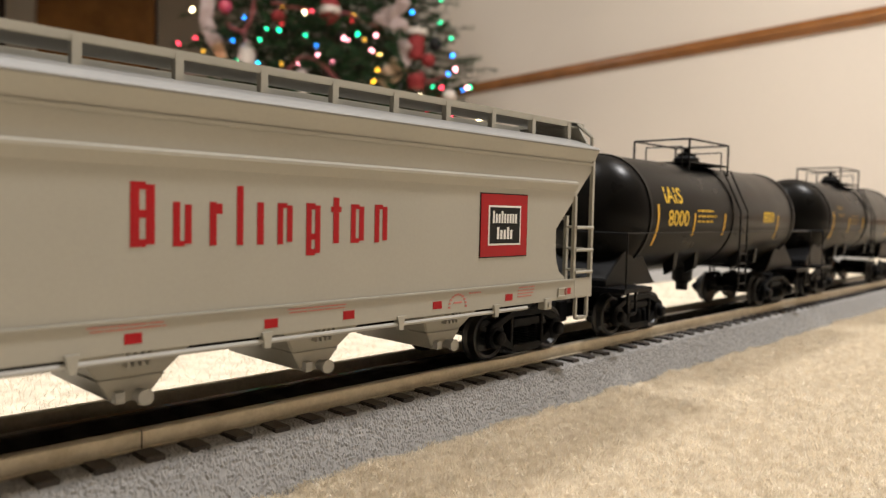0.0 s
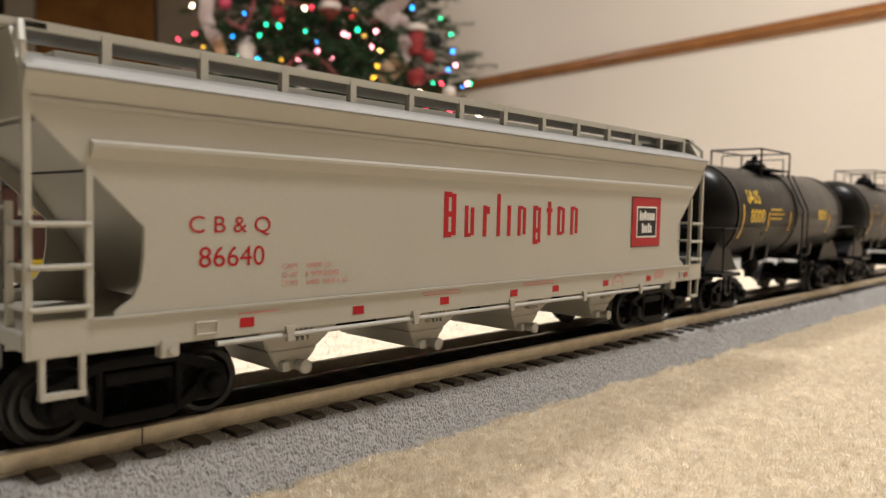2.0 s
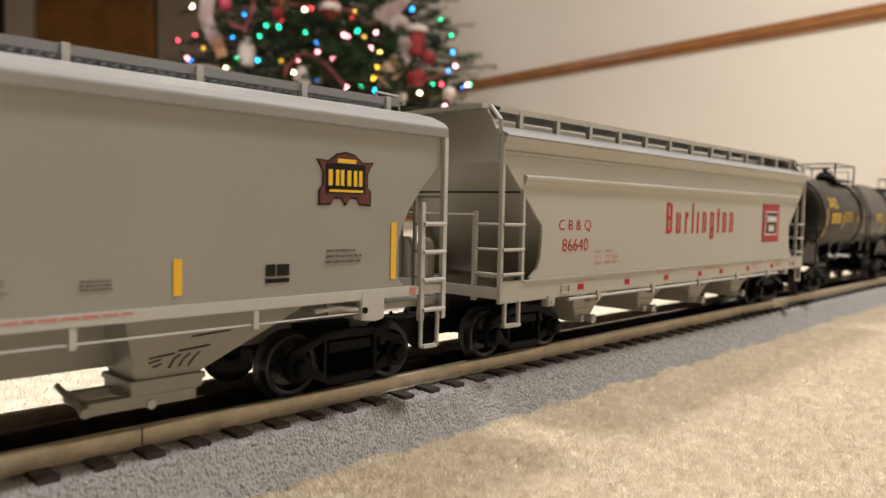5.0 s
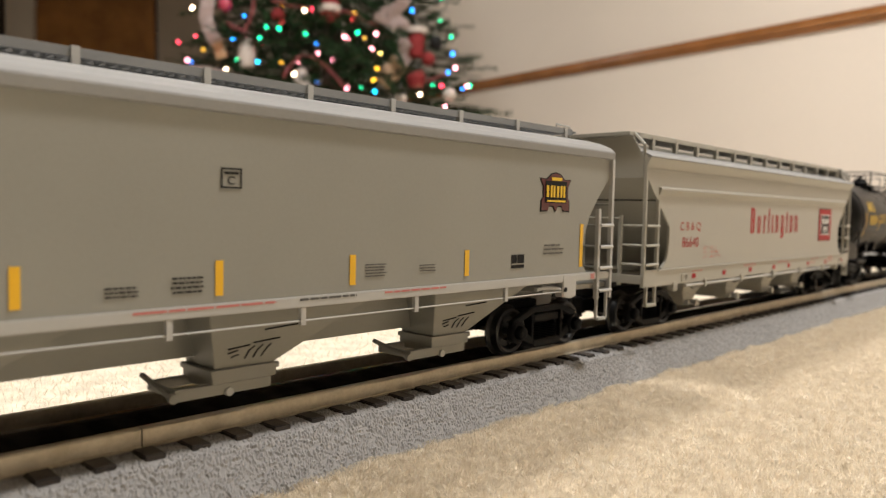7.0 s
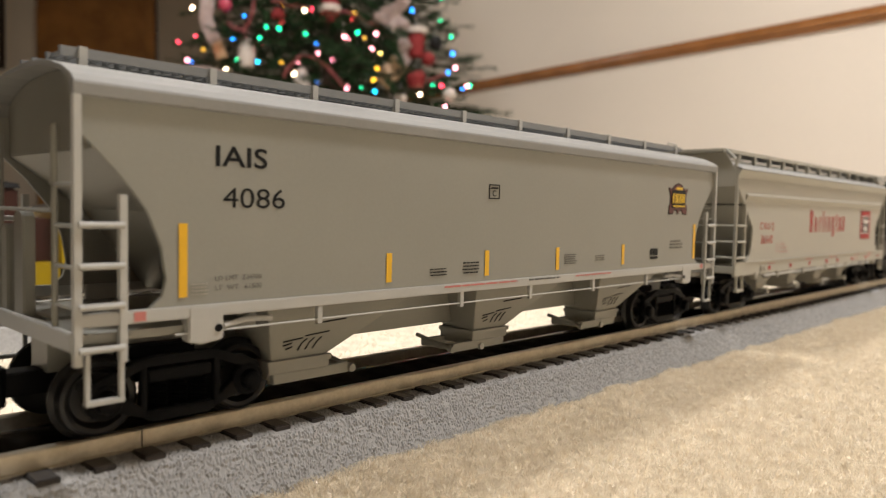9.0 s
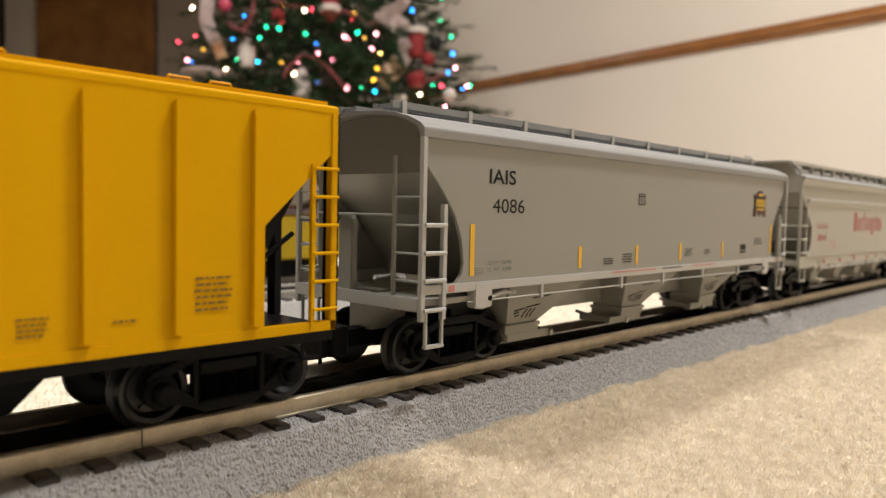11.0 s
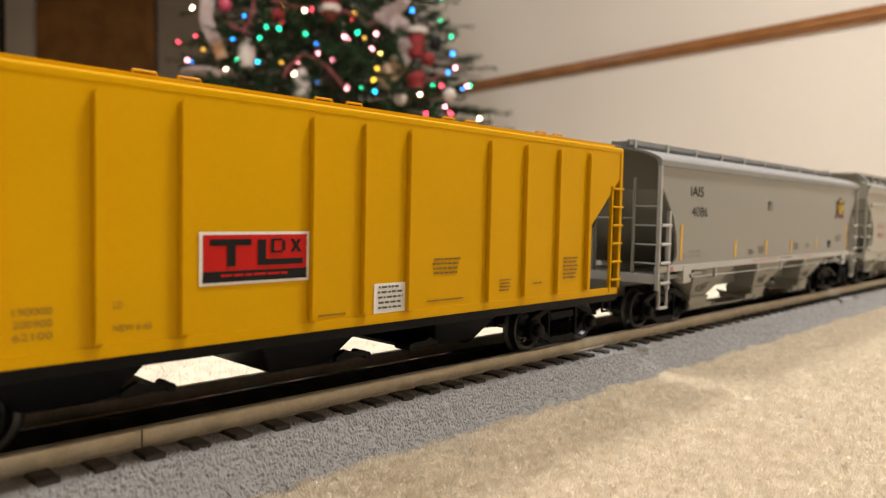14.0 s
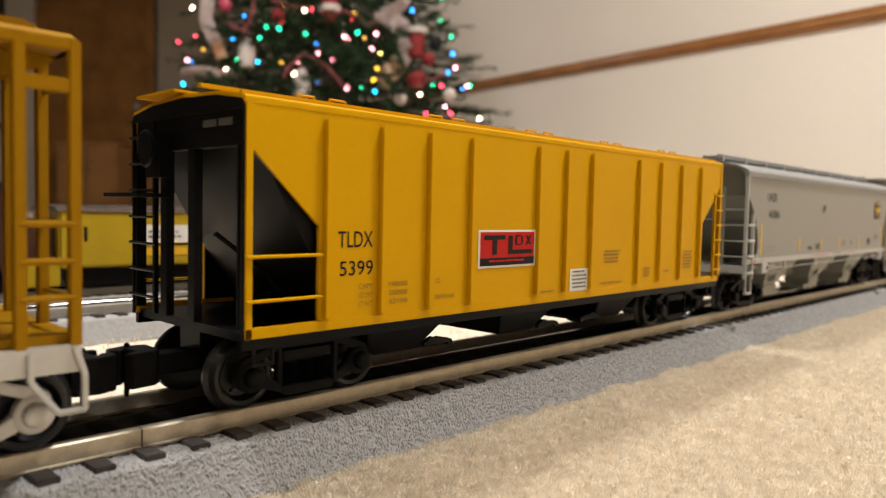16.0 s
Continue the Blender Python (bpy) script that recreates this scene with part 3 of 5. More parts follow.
# ----- the pale covered hopper with four chutes -----
def pale_hopper(X):
    car = car_base("covered_hopper", "pale warm-grey plastic covered hopper car with red lettering and roof walk", X)
    L = 0.1612
    W = HALF
    # core with slope sheets at both ends
    core = [(-L + 0.0055, 0.0862), (-L + 0.0055, 0.0755), (-0.1420, 0.0650), (-0.1180, 0.0300), (0.1180, 0.0300), (0.1420, 0.0650), (L - 0.0055, 0.0755), (L - 0.0055, 0.0862)]
    part("hopper_body", prism(B(), core, -W + 0.0012, W - 0.0012, "xz"), M_CREAM, car)
    # fascia leaning out under the eaves, then the shallow grey roof
    for k in (-1, 1):
        fascia = [(k * (W - 0.0004), 0.0790), (k * (W + 0.0001), 0.0795), (k * (W + 0.0026), 0.0846), (k * (W - 0.003), 0.0850)]
        part("fascia", prism(B(), fascia, -L, L, "yz"), M_CREAM, car, bevel=0.0001)
    half = [(-W - 0.0027, 0.0846), (-W - 0.0030, 0.0851), (-W - 0.0024, 0.0857), (-0.026, 0.0896), (0, 0.0938)]
    outer = half + [(-p[0], p[1]) for p in reversed(half[:-1])]
    inner = [(p[0] * 0.97, p[1] - 0.0012) for p in reversed(outer[2:-2])]
    part("roof", prism(B(), outer + inner, -L, L, "yz"), M_ROOFPALE, car, "grey shallow-pitched roof")
    for e in (-1, 1):
        part("end_wall", prism(B(), [(-W + 0.001, 0.0752), (-W + 0.001, 0.0848), (-0.0262, 0.0948), (0.0262, 0.0948), (W - 0.001, 0.0848), (W - 0.001, 0.0752)], *sorted((e * (L - 0.0012), e * (L + 0.0002))), "yz"), M_CREAM, car)
    # kept narrow and cream to imitate the gap of light under the walk boards
    part("hatch_cover", box(B(), -0.146, 0.146, -0.0060, 0.0060, 0.0900, 0.0950), M_CREAM, car, "long trough hatch along the roof, standing in for a line of light", 0.0004)
    for e in (-1, 1):
        part("seam", rod(B(), (e * 0.1422, -W + 0.003, 0.0652), (e * 0.1422, W - 0.003, 0.0652), 0.0005, 6), M_BLACK, car, "dark seam across the slope sheet")

    def side(s):
        cut = [(-0.1356, 0.0450), (-0.1363, 0.0395), (-0.1382, 0.0352), (-0.1424, 0.0324), (-0.1424, 0.0308)]
        pts = [(-L + 0.001, 0.0800), (-L + 0.001, 0.0765), (-0.1355, 0.0520)] + cut
        pts = pts + [(-p[0], p[1]) for p in reversed(pts)]
        a, b = (-W, -W + 0.0014) if s < 0 else (W - 0.0014, W)
        part("side_sheet", prism(B(), pts, a, b, "xz"), M_CREAM, car, bevel=0.0002)
        o = s * W
        # ledge under the fascia and the narrow rib
        bm = box(B(), -L + 0.001, L - 0.001, min(o, o + s * 0.0010), max(o, o + s * 0.0010), 0.0783, 0.0796)
        part("ledge", bm, M_CREAM, car, bevel=0.0003)
        bm = prism(B(), [(o, 0.0716), (o + s * 0.0015, 0.0708), (o + s * 0.0015, 0.0700), (o, 0.0672)], -0.1475, 0.1485, "yz")
        part("rib", bm, M_CREAM, car)
        # side sill with a top lip and the long pipe below
        bm = box(B(), -L, L, min(o - s * 0.001, o + s * 0.0008), max(o - s * 0.001, o + s * 0.0008), 0.0236, 0.0312)
        box(bm, -L + 0.013, L - 0.013, min(o, o + s * 0.0014), max(o, o + s * 0.0014), 0.0309, 0.0317)
        part("side_sill", bm, M_CREAM, car, bevel=0.0002)
        bm = rod(B(), (-0.117, o + s * 0.0004, 0.0222), (0.117, o + s * 0.0004, 0.0222), 0.00075)
        part("pipe", bm, M_GREYWHITE, car, smooth=True)
        bk = None
        for x in (-0.0952, -0.0472, 0.0023, 0.051, 0.098):
            bm = B()
            prism(bm, [(x - 0.0017, 0.0248), (x + 0.0017, 0.0248), (x + 0.0012, 0.0232), (x + 0.0009, 0.0205), (x - 0.0009, 0.0205), (x - 0.0012, 0.0232)], *sorted((o + s * 0.0003, o + s * 0.0016)), "xz")
            part("bracket", bm, M_CREAM, car)
        for x in (-0.1297, 0.1297):
            bm = box(B(), x - 0.0024, x + 0.0024, *sorted((o - s * 0.002, o + s * 0.0014)), 0.0205, 0.0250)
            lathe(bm, [(0.0007, o + s * 0.0019), (0.0012, o + s * 0.0019), (0.0012, o + s * 0.0012)], "y", 12, (x + 0.0004, 0, 0.0224))
            part("jack_pad", bm, M_CREAM, car, bevel=0.0003)
            bm = rods(B(), [(x + 0.007, o + s * 0.001, 0.0252), (x + 0.007, o + s * 0.001, 0.0282), (x + 0.0125, o + s * 0.001, 0.0282), (x + 0.0125, o + s * 0.001, 0.0252), (x + 0.007, o + s * 0.001, 0.0252)], 0.0003, 6)
            part("card_holder", bm, M_CREAM, car)
        for e in (-1, 1):
            xa, xb = e * (L - 0.0007), e * (L - 0.0132)
            ladder(car, xa, xb, o, 0.0236, 0.0860, (0.0343, 0.0434, 0.0527), 0.0008, M_CREAM, z1b=0.0655)
            stirrup(car, e * (L - 0.0032), e * (L - 0.0115), o + s * 0.0004, 0.0152, 0.0245, 0.0007, M_CREAM)
            bm = box(B(), min(xa, xb), max(xa, xb), *sorted((o, o + s * 0.0009)), 0.0240, 0.0319)
            part("sill_plate", bm, M_CREAM, car, bevel=0.0002)
            # ladder on the end, round the corner
            bm = B()
            yi = s * (W - 0.0125)
            tall = s > 0
            box(bm, xa - 0.0008, xa + 0.0008, yi - 0.0008, yi + 0.0008, 0.0240, 0.0855 if tall else 0.0575)
            for z in (0.0270, 0.0343, 0.0434, 0.0527) + ((0.0625, 0.0725, 0.0820) if tall else ()):
                rod(bm, (xa, yi, z), (xa, o, z), 0.0006, 8)
            part("end_ladder", bm, M_CREAM, car)
        # roof walk board on posts
        yb = s * 0.0262
        bm = box(B(), -L + 0.002, L - 0.002, *sorted((yb - s * 0.001, yb - s * 0.0185)), 0.0952, 0.0962)
        box(bm, -L + 0.002, L - 0.002, *sorted((yb, yb - s * 0.001)), 0.0947, 0.0970)
        part("roof_walk", bm, M_CREAM, car, bevel=0.0002)
        for k in range(13):
            x = -0.1410 + k * 0.0245
            bm = box(B(), x - 0.0011, x + 0.0011, *sorted((yb + s * 0.0002, yb - s * 0.002)), 0.0878, 0.0962)
            part("post", bm, M_CREAM, car)
        for e in (-1, 1):
            bm = rods(B(), [(e * (L - 0.002), yb, 0.0962), (e * (L - 0.0004), s * (W - 0.001), 0.0905), (e * (L - 0.0004), s * (W - 0.001), 0.0855)], 0.0008, 6)
            part("roof_grab", bm, M_CREAM, car)
    both(side)
    for e in (-1, 1):
        # cross board of the roof walk, end platform, end beam, hand rail and brake stand
        part("cross_walk", box(B(), *sorted((e * (L - 0.0075), e * (L + 0.0032))), -0.0262, 0.0262, 0.0950, 0.0968), M_CREAM, car, bevel=0.0002)
        part("platform", box(B(), *sorted((e * (L - 0.0010), e * 0.121)), -W + 0.001, W - 0.001, 0.0262, 0.0282), M_CREAM, car)
        part("end_sill", box(B(), *sorted((e * (L - 0.001), e * (L + 0.0004))), -W, W, 0.0252, 0.0294), M_CREAM, car, bevel=0.0003)
        part("hand_rail", rod(B(), (e * L, -W + 0.0125, 0.0560), (e * L, W - 0.0125, 0.0560), 0.0005), M_CREAM, car)
        for y0, y1 in ((0.0050, 0.0125), (0.0150, 0.0262)):
            c, q = (y0 + y1) / 2, (y1 - y0) / 2
            part("brake_bracket", prism(B(), [(y0, 0.0282)] + [(c + q * math.cos(a), 0.0415 + 0.0048 * math.sin(a)) for a in np.linspace(math.pi, 0, 9)] + [(y1, 0.0282)], *sorted((e * 0.1555, e * 0.1592)), "yz"), M_CREAM, car, "round-topped upright bracket", 0.0004)
        truck(car, e * 0.1318)
        coupler(car, e * L, e)
    # four chutes with shafts
    for x in (-0.0848, -0.0283, 0.0283, 0.0848):
        bm = B()
        frustum(bm, x, (0.0205, 0.029), (0.0085, 0.021), 0.0300, 0.0150)
        frustum(bm, x, (0.0088, 0.0212), (0.0042, 0.0200), 0.0150, 0.0085)
        ch = part("chute", bm, M_CREAM, car, bevel=0.0003)
        bm = B()
        rod(bm, (x + 0.0020, -0.0245, 0.0100), (x + 0.0020, 0.0245, 0.0100), 0.0016, 14)
        rod(bm, (x + 0.0020, -0.0250, 0.0100), (x + 0.0020, -0.0235, 0.0100), 0.0021, 14)
        box(bm, x - 0.0045, x - 0.0022, -0.0225, 0.0225, 0.0088, 0.0116)
        part("gate_shaft", bm, M_GREYWHITE, ch, smooth=True)
        bm = B()
        for i in range(4):
            for j in range(2):
                box(bm, x - 0.003 + i * 0.0018, x - 0.0021 + i * 0.0018, -0.0272 + j * 0.0017, -0.0225, 0.0212 - j * 0.003, 0.0224 - j * 0.003)
        part("rivet", bm, M_CREAM, ch)
    # continuous dark underside
    part("centre_sill", box(B(), -0.158, 0.158, -0.006, 0.006, 0.0165, 0.0262), M_BLACK, car)
    # lettering on both sides is alike; the near one is printed
    y = -W - 0.00012
    u = 0.2368
    lettering("C B & Q", 0.1125 - u, 0.0497, 0.0232, 0.0050, y, M_RED, car, 0.0)
    lettering("86640", 0.1151 - u, 0.0418, 0.0188, 0.0052, y, M_RED, car, 0.0)
    for i, (a, b) in enumerate((("CAPY", "190000  LD"), ("LD LMT", "199200"), ("LT WT", "64800  NEW 4  63"))):
        z = 0.0404 - i * 0.0024
        lettering(a, 0.1395 - u, z, 0.0052, 0.0015, y, M_REDPALE, car)
        lettering(b, 0.1475 - u, z, 0.0085 + 0.003 * i, 0.0015, y, M_REDPALE, car)
    # the big word as plain blocks in its red
    zb = 0.0482
    for x, x1, h0, h1, slit in WORD:
        w = x1 - x
        bm = B()
        if slit == 6:
            plate(bm, x, x + 0.0019, zb + h0, zb + h1, y + 0.0001)
            plate(bm, x + 0.0019, x + w, zb + h1 - 0.0030, zb + h1 - 0.0004, y + 0.0001)
        elif slit in (0, 7):
            plate(bm, x, x + w, zb + h0, zb + h1, y + 0.0001)
            if slit == 7:
                plate(bm, x - 0.0008, x, zb + 0.0090, zb + 0.0106, y + 0.0001)
                plate(bm, x + w, x + w + 0.0008, zb + 0.0090, zb + 0.0106, y + 0.0001)
        else:
            t = w * 0.37
            plate(bm, x, x + t, zb + h0, zb + h1, y + 0.0001)
            plate(bm, x + w - t, x + w, zb + h0 + 0.0006, zb + h1 - 0.0006, y + 0.0001)
            for f in {1: ((0.88, 1.0),), 2: ((0.0, 0.12), (0.45, 0.57), (0.88, 1.0)), 3: ((0.0, 0.12),), 4: ((0.0, 0.12), (0.88, 1.0)), 5: ((0.0, 0.12), (0.3, 0.42), (0.88, 1.0))}[slit]:
                plate(bm, x + t, x + w - t, zb + h0 + (h1 - h0) * f[0], zb + h0 + (h1 - h0) * f[1], y + 0.0001)
        part("word_block", bm, M_RED, car)
    # square emblem as plain shapes
    ex, ez = 0.3262 - u, 0.0423
    em = part("emblem", plate(B(), ex - 0.0004, ex + 0.0269, ez - 0.0004, ez + 0.0228, y + 0.0001), M_INK, car, "red-bordered square emblem")
    for a, m_, d in ((0.0, M_RED, 0.0001), (0.0040, M_WHITE, 0.0002), (0.0047, M_INK, 0.0003)):
        part("field", plate(B(), ex + a, ex + 0.0265 - a, ez + a, ez + 0.0224 - a, y - d), m_, em)
    for r0, w0, n in ((ez + 0.0120, 0.0143, 9), (ez + 0.0062, 0.0095, 5)):
        for k in range(n):
            x0 = ex + 0.01325 - w0 / 2 + k * w0 / n
            part("emblem_bar", plate(B(), x0, x0 + w0 / n * 0.62, r0, r0 + (0.0044 if k in (0, 3) else 0.0034), y - 0.0005), M_WHITE, em)
    for k, X_ in enumerate((0.1283, 0.1659, 0.2032, 0.2405, 0.2671, 0.3045, 0.3423, 0.3804)):
        x = X_ - u
        part("red_mark", plate(B(), x - 0.0021, x + 0.0021, 0.0257, 0.0282, -W - 0.0008), M_RED, car)
    bars(0.1255 - u, 0.0296, 0.014, 0.0010, 1, -W - 0.0008, M_REDPALE, car, 3)
    bars(0.1925 - u, 0.0304, 0.022, 0.0018, 2, -W - 0.0008, M_REDPALE, car, 4)
    bars(0.245 - u, 0.0304, 0.022, 0.0018, 2, -W - 0.0008, M_REDPALE, car, 5)
    bars(0.3475 - u, 0.0304, 0.0105, 0.0045, 4, -W - 0.0008, M_REDPALE, car, 6)
    bars(0.320 - u, 0.0302, 0.008, 0.0014, 1, -W - 0.0008, M_REDPALE, car, 7)
    bm = B()
    for k in range(11):
        a = math.pi * k / 10
        plate(bm, 0.3145 - u + 0.0042 * math.cos(a) - 0.0005, 0.3145 - u + 0.0042 * math.cos(a) + 0.0005, 0.0253 + 0.0042 * math.sin(a), 0.0260 + 0.0042 * math.sin(a), -W - 0.0008)
    plate(bm, 0.3125 - u, 0.3165 - u, 0.0268, 0.0274, -W - 0.0008)
    part("round_stencil", bm, M_REDPALE, car)
    return car


# ----- the grey covered hopper with three chutes and a round-shouldered roof -----
def grey_hopper(X):
    car = car_base("covered_hopper", "cool grey plastic covered hopper car with black lettering and yellow stripes", X)
    L, W = 0.1636, HALF
    core = [(-L + 0.0065, 0.0855), (-L + 0.0065, 0.0705), (-0.1375, 0.0560), (-0.1180, 0.0310), (0.1180, 0.0310), (0.1375, 0.0560), (L - 0.0065, 0.0705), (L - 0.0065, 0.0855)]
    part("hopper_body", prism(B(), core, -W + 0.0012, W - 0.0012, "xz"), M_GREY, car)
    half = [(-W + 0.0004, 0.0812), (-W - 0.0011, 0.0814), (-W - 0.0013, 0.0817), (-W - 0.0014, 0.0840), (-W - 0.0012, 0.0846), (-W - 0.0006, 0.0852), (-W + 0.0006, 0.0862), (-0.0279, 0.0884),
            (-0.0208, 0.0902), (-0.0140, 0.0913), (0, 0.0920)]
    roof = half + [(-p[0], p[1]) for p in reversed(half[:-1])]
    part("roof", prism(B(), roof + [(p[0] * 0.965, p[1] - 0.0011) for p in reversed(roof[6:-6])], -L, L, "yz"), M_ROOFPALE, car, "pale grey rounded roof")
    for e in (-1, 1):
        part("end_wall", prism(B(), [(-W + 0.002, 0.0710)] + [(p[0] * 0.95, p[1] - 0.0013) for p in roof[4:-4]] + [(W - 0.002, 0.0710)], *sorted((e * (L - 0.0085), e * (L - 0.0062))), "yz"), M_GREY, car)

    def side(s):
        o = s * W
        pts = [(-L + 0.002, 0.0815), (-L + 0.002, 0.0731), (-0.1530, 0.0642), (-0.1470, 0.0565), (-0.1435, 0.0480), (-0.1422, 0.0400), (-0.1432, 0.0358), (-0.1465, 0.0328)]
        pts = pts + [(-p[0], p[1]) for p in reversed(pts)]
        part("side_sheet", prism(B(), pts, *sorted((o, o - s * 0.0014)), "xz"), M_GREY, car, bevel=0.0002)
        bm = box(B(), -L, L, *sorted((o - s * 0.001, o + s * 0.0010)), 0.0300, 0.0331)
        part("side_sill", bm, M_GREYWHITE, car, "pale grey side sill", 0.0003)
        bm = rod(B(), (-0.140, o + s * 0.0002, 0.0262), (0.135, o + s * 0.0002, 0.0262), 0.0003, 6)
        part("pipe", bm, M_GREYWHITE, car)
        for x in (-0.097, -0.037, 0.002, 0.046, 0.092):
            part("bracket", box(B(), x - 0.0008, x + 0.0008, *sorted((o - s * 0.0006, o + s * 0.0008)), 0.0250, 0.0300), M_GREYWHITE, car)
        for e in (-1, 1):
            bm = prism(B(), [(e * 0.1370, 0.0328), (e * 0.1275, 0.0328), (e * 0.1275, 0.0240), (e * 0.1335, 0.0232), (e * 0.1370, 0.0240)], *sorted((o - s * 0.003, o + s * 0.0012)), "xz")
            part("jack_pad", bm, M_GREYWHITE, car, bevel=0.0004)
            part("hole", rod(B(), (e * 0.1290, o + s * 0.0012, 0.0270), (e * 0.1290, o + s * 0.0015, 0.0270), 0.0010, 14), M_BLACK, car)
            bm = rods(B(), [(e * 0.127, o, 0.0272), (e * 0.120, o - s * 0.001, 0.0282), (e * 0.112, o - s * 0.001, 0.0278)], 0.0008, 8)
            rod(bm, (e * 0.1235, o - s * 0.002, 0.0270), (e * 0.1165, o - s * 0.002, 0.0288), 0.0010, 8)
            part("brake_lever", bm, M_GREYWHITE, car)
            xa, xb = e * (L - 0.0007), e * (L - 0.0107)
            ladder(car, xa, xb, o + s * 0.0006, 0.0215, 0.0815, (0.0250, 0.0347, 0.0438, 0.0530), 0.0009, M_GREYWHITE, z1b=0.0600)
            stirrup(car, e * (L - 0.0028), e * (L - 0.0104), o + s * 0.0006, 0.0128, 0.0240, 0.0006, M_GREYWHITE)
            part("red_mark", plate(B(), e * 0.1490 - 0.0014, e * 0.1490 + 0.0014, 0.0305, 0.0327, -W - 0.0010), M_REDPALE, car)
            bm = B()
            yi = s * (W - 0.013)
            rod(bm, (xa, yi, 0.0240), (xa, yi, 0.0760), 0.0008, 8)
            for z in (0.0343, 0.0434, 0.0527, 0.0620) if s < 0 else (0.0343, 0.0440, 0.0540, 0.0640, 0.0740):
                rod(bm, (xa, yi, z), (xa, o, z), 0.0005, 8)
            part("end_ladder", bm, M_GREY, car)
        # roof walk of open grating on saddles
        yb = s * 0.0150
        bm = box(B(), -L + 0.004, L - 0.004, *sorted((yb, yb - s * 0.0015)), 0.0929, 0.0953)
        box(bm, -L + 0.004, L - 0.004, *sorted((s * 0.0045, s * 0.0060)), 0.0932, 0.0948)
        for k in range(104):
            x = -L + 0.005 + k * 0.003105
            box(bm, x, x + 0.0012, *sorted((yb, s * 0.005)), 0.0936, 0.0946)
        part("roof_walk", bm, M_ROOFGREY, car, "grey open-grating roof walk")
        for k in range(10):
            x = -0.1545 + k * 0.0343
            bm = box(B(), x - 0.0010, x + 0.0010, *sorted((yb + s * 0.0006, yb - s * 0.0012)), 0.0900, 0.0956)
            part("saddle", bm, M_GREYWHITE, car)
    both(side)
    for k in range(9):
        x = -0.130 + k * 0.0325
        bm = box(B(), x - 0.013, x + 0.013, -0.0043, 0.0043, 0.0915, 0.0938)
        part("hatch", bm, M_ROOFGREY, car, bevel=0.0004)
    for e in (-1, 1):
        bm = rods(B(), [(e * (L - 0.012), -0.012, 0.0945), (e * (L - 0.012), -0.012, 0.0972), (e * (L - 0.002), -0.012, 0.0968), (e * (L - 0.001), -0.012, 0.0905)], 0.0004, 6)
        if e > 0:
            part("roof_grab", bm, M_GREYWHITE, car)
        part("platform", box(B(), *sorted((e * (L - 0.001), e * 0.117)), -W + 0.001, W - 0.001, 0.0262, 0.0282), M_GREY, car)
        part("end_sill", box(B(), *sorted((e * (L - 0.001), e * (L + 0.0004))), -W, W, 0.0245, 0.0290), M_GREYWHITE, car, bevel=0.0003)
        part("hand_rail", rod(B(), (e * L, -W + 0.013, 0.0560), (e * L, W - 0.013, 0.0560), 0.0005), M_GREY, car)
        for y0, y1, z0, z1 in ((0.0018, 0.0094, 0.0272, 0.0560), (0.0150, 0.0200, 0.0272, 0.0520)):
            c, q = (y0 + y1) / 2, (y1 - y0) / 2
            part("brake_bracket", prism(B(), [(y0, z0)] + [(c + q * math.cos(a), z1 - 0.003 + 0.003 * math.sin(a)) for a in np.linspace(math.pi, 0, 9)] + [(y1, z0)], *sorted((e * 0.1600, e * 0.1630)), "yz"), M_GREY, car, "round-topped upright bracket", 0.0004)
        truck(car, e * 0.1330)
        coupler(car, e * L, e)
    # belly and three big chutes with sliding gates
    part("belly", prism(B(), [(-0.114, 0.0312), (-0.104, 0.0160), (0.094, 0.0160), (0.116, 0.0312)], -0.0140, 0.0140, "xz"), M_GREY, car)
    part("centre_sill", box(B(), -0.160, 0.160, -0.006, 0.006, 0.0150, 0.0290), M_GREY, car)
    for xl, xr, g in ((-0.1069, -0.0875, 1), (-0.0197, -0.0016, -1), (0.0637, 0.0806, -1)):
        for s in (-1, 1):
            bm = B()
            far = s * 0.0085
            zb = 0.0136 if s < 0 else 0.0165
            lo = [bm.verts.new(p) for p in ((xl, s * 0.0245, zb), (xr, s * 0.0245, zb), (xr, far, zb), (xl, far, zb))]
            hi = [bm.verts.new(p) for p in ((xl - 0.0045, s * 0.0296, 0.0312), (xr + 0.0345, s * 0.0296, 0.0312), (xr + 0.0345, far, 0.0312), (xl - 0.0045, far, 0.0312))]
            bm.faces.new(list(reversed(lo)))
            bm.faces.new(hi)
            for k in range(4):
                bm.faces.new((lo[k], lo[(k + 1) % 4], hi[(k + 1) % 4], hi[k]))
            bmesh.ops.recalc_face_normals(bm, faces=bm.faces)
            ch = part("chute", bm, M_GREY, car, bevel=0.0002)
            if s > 0:
                continue
            ga = lambda a, b: sorted((s * a, s * b))
            part("gate_frame", box(B(), xl - 0.0016, xr + 0.0016, *ga(0.0256, 0.0080), 0.0121, 0.0137), M_GREY, ch, bevel=0.0002)
            part("gate_frame", box(B(), xl - 0.0010, xr + 0.0010, *ga(0.0250, 0.0084), 0.0098, 0.0122), M_GREY, ch, bevel=0.0002)
            x0, x1 = (xl + 0.0007, xr + 0.0088) if g > 0 else (xl - 0.0112, xr - 0.0006)
            part("gate_rail", box(B(), x0, x1, *ga(0.0248, 0.0228), 0.0068, 0.0099), M_GREY, ch, bevel=0.0002)
            part("gate_rail", box(B(), x0, x1, *ga(0.0100, 0.0082), 0.0072, 0.0099), M_GREY, ch, bevel=0.0002)
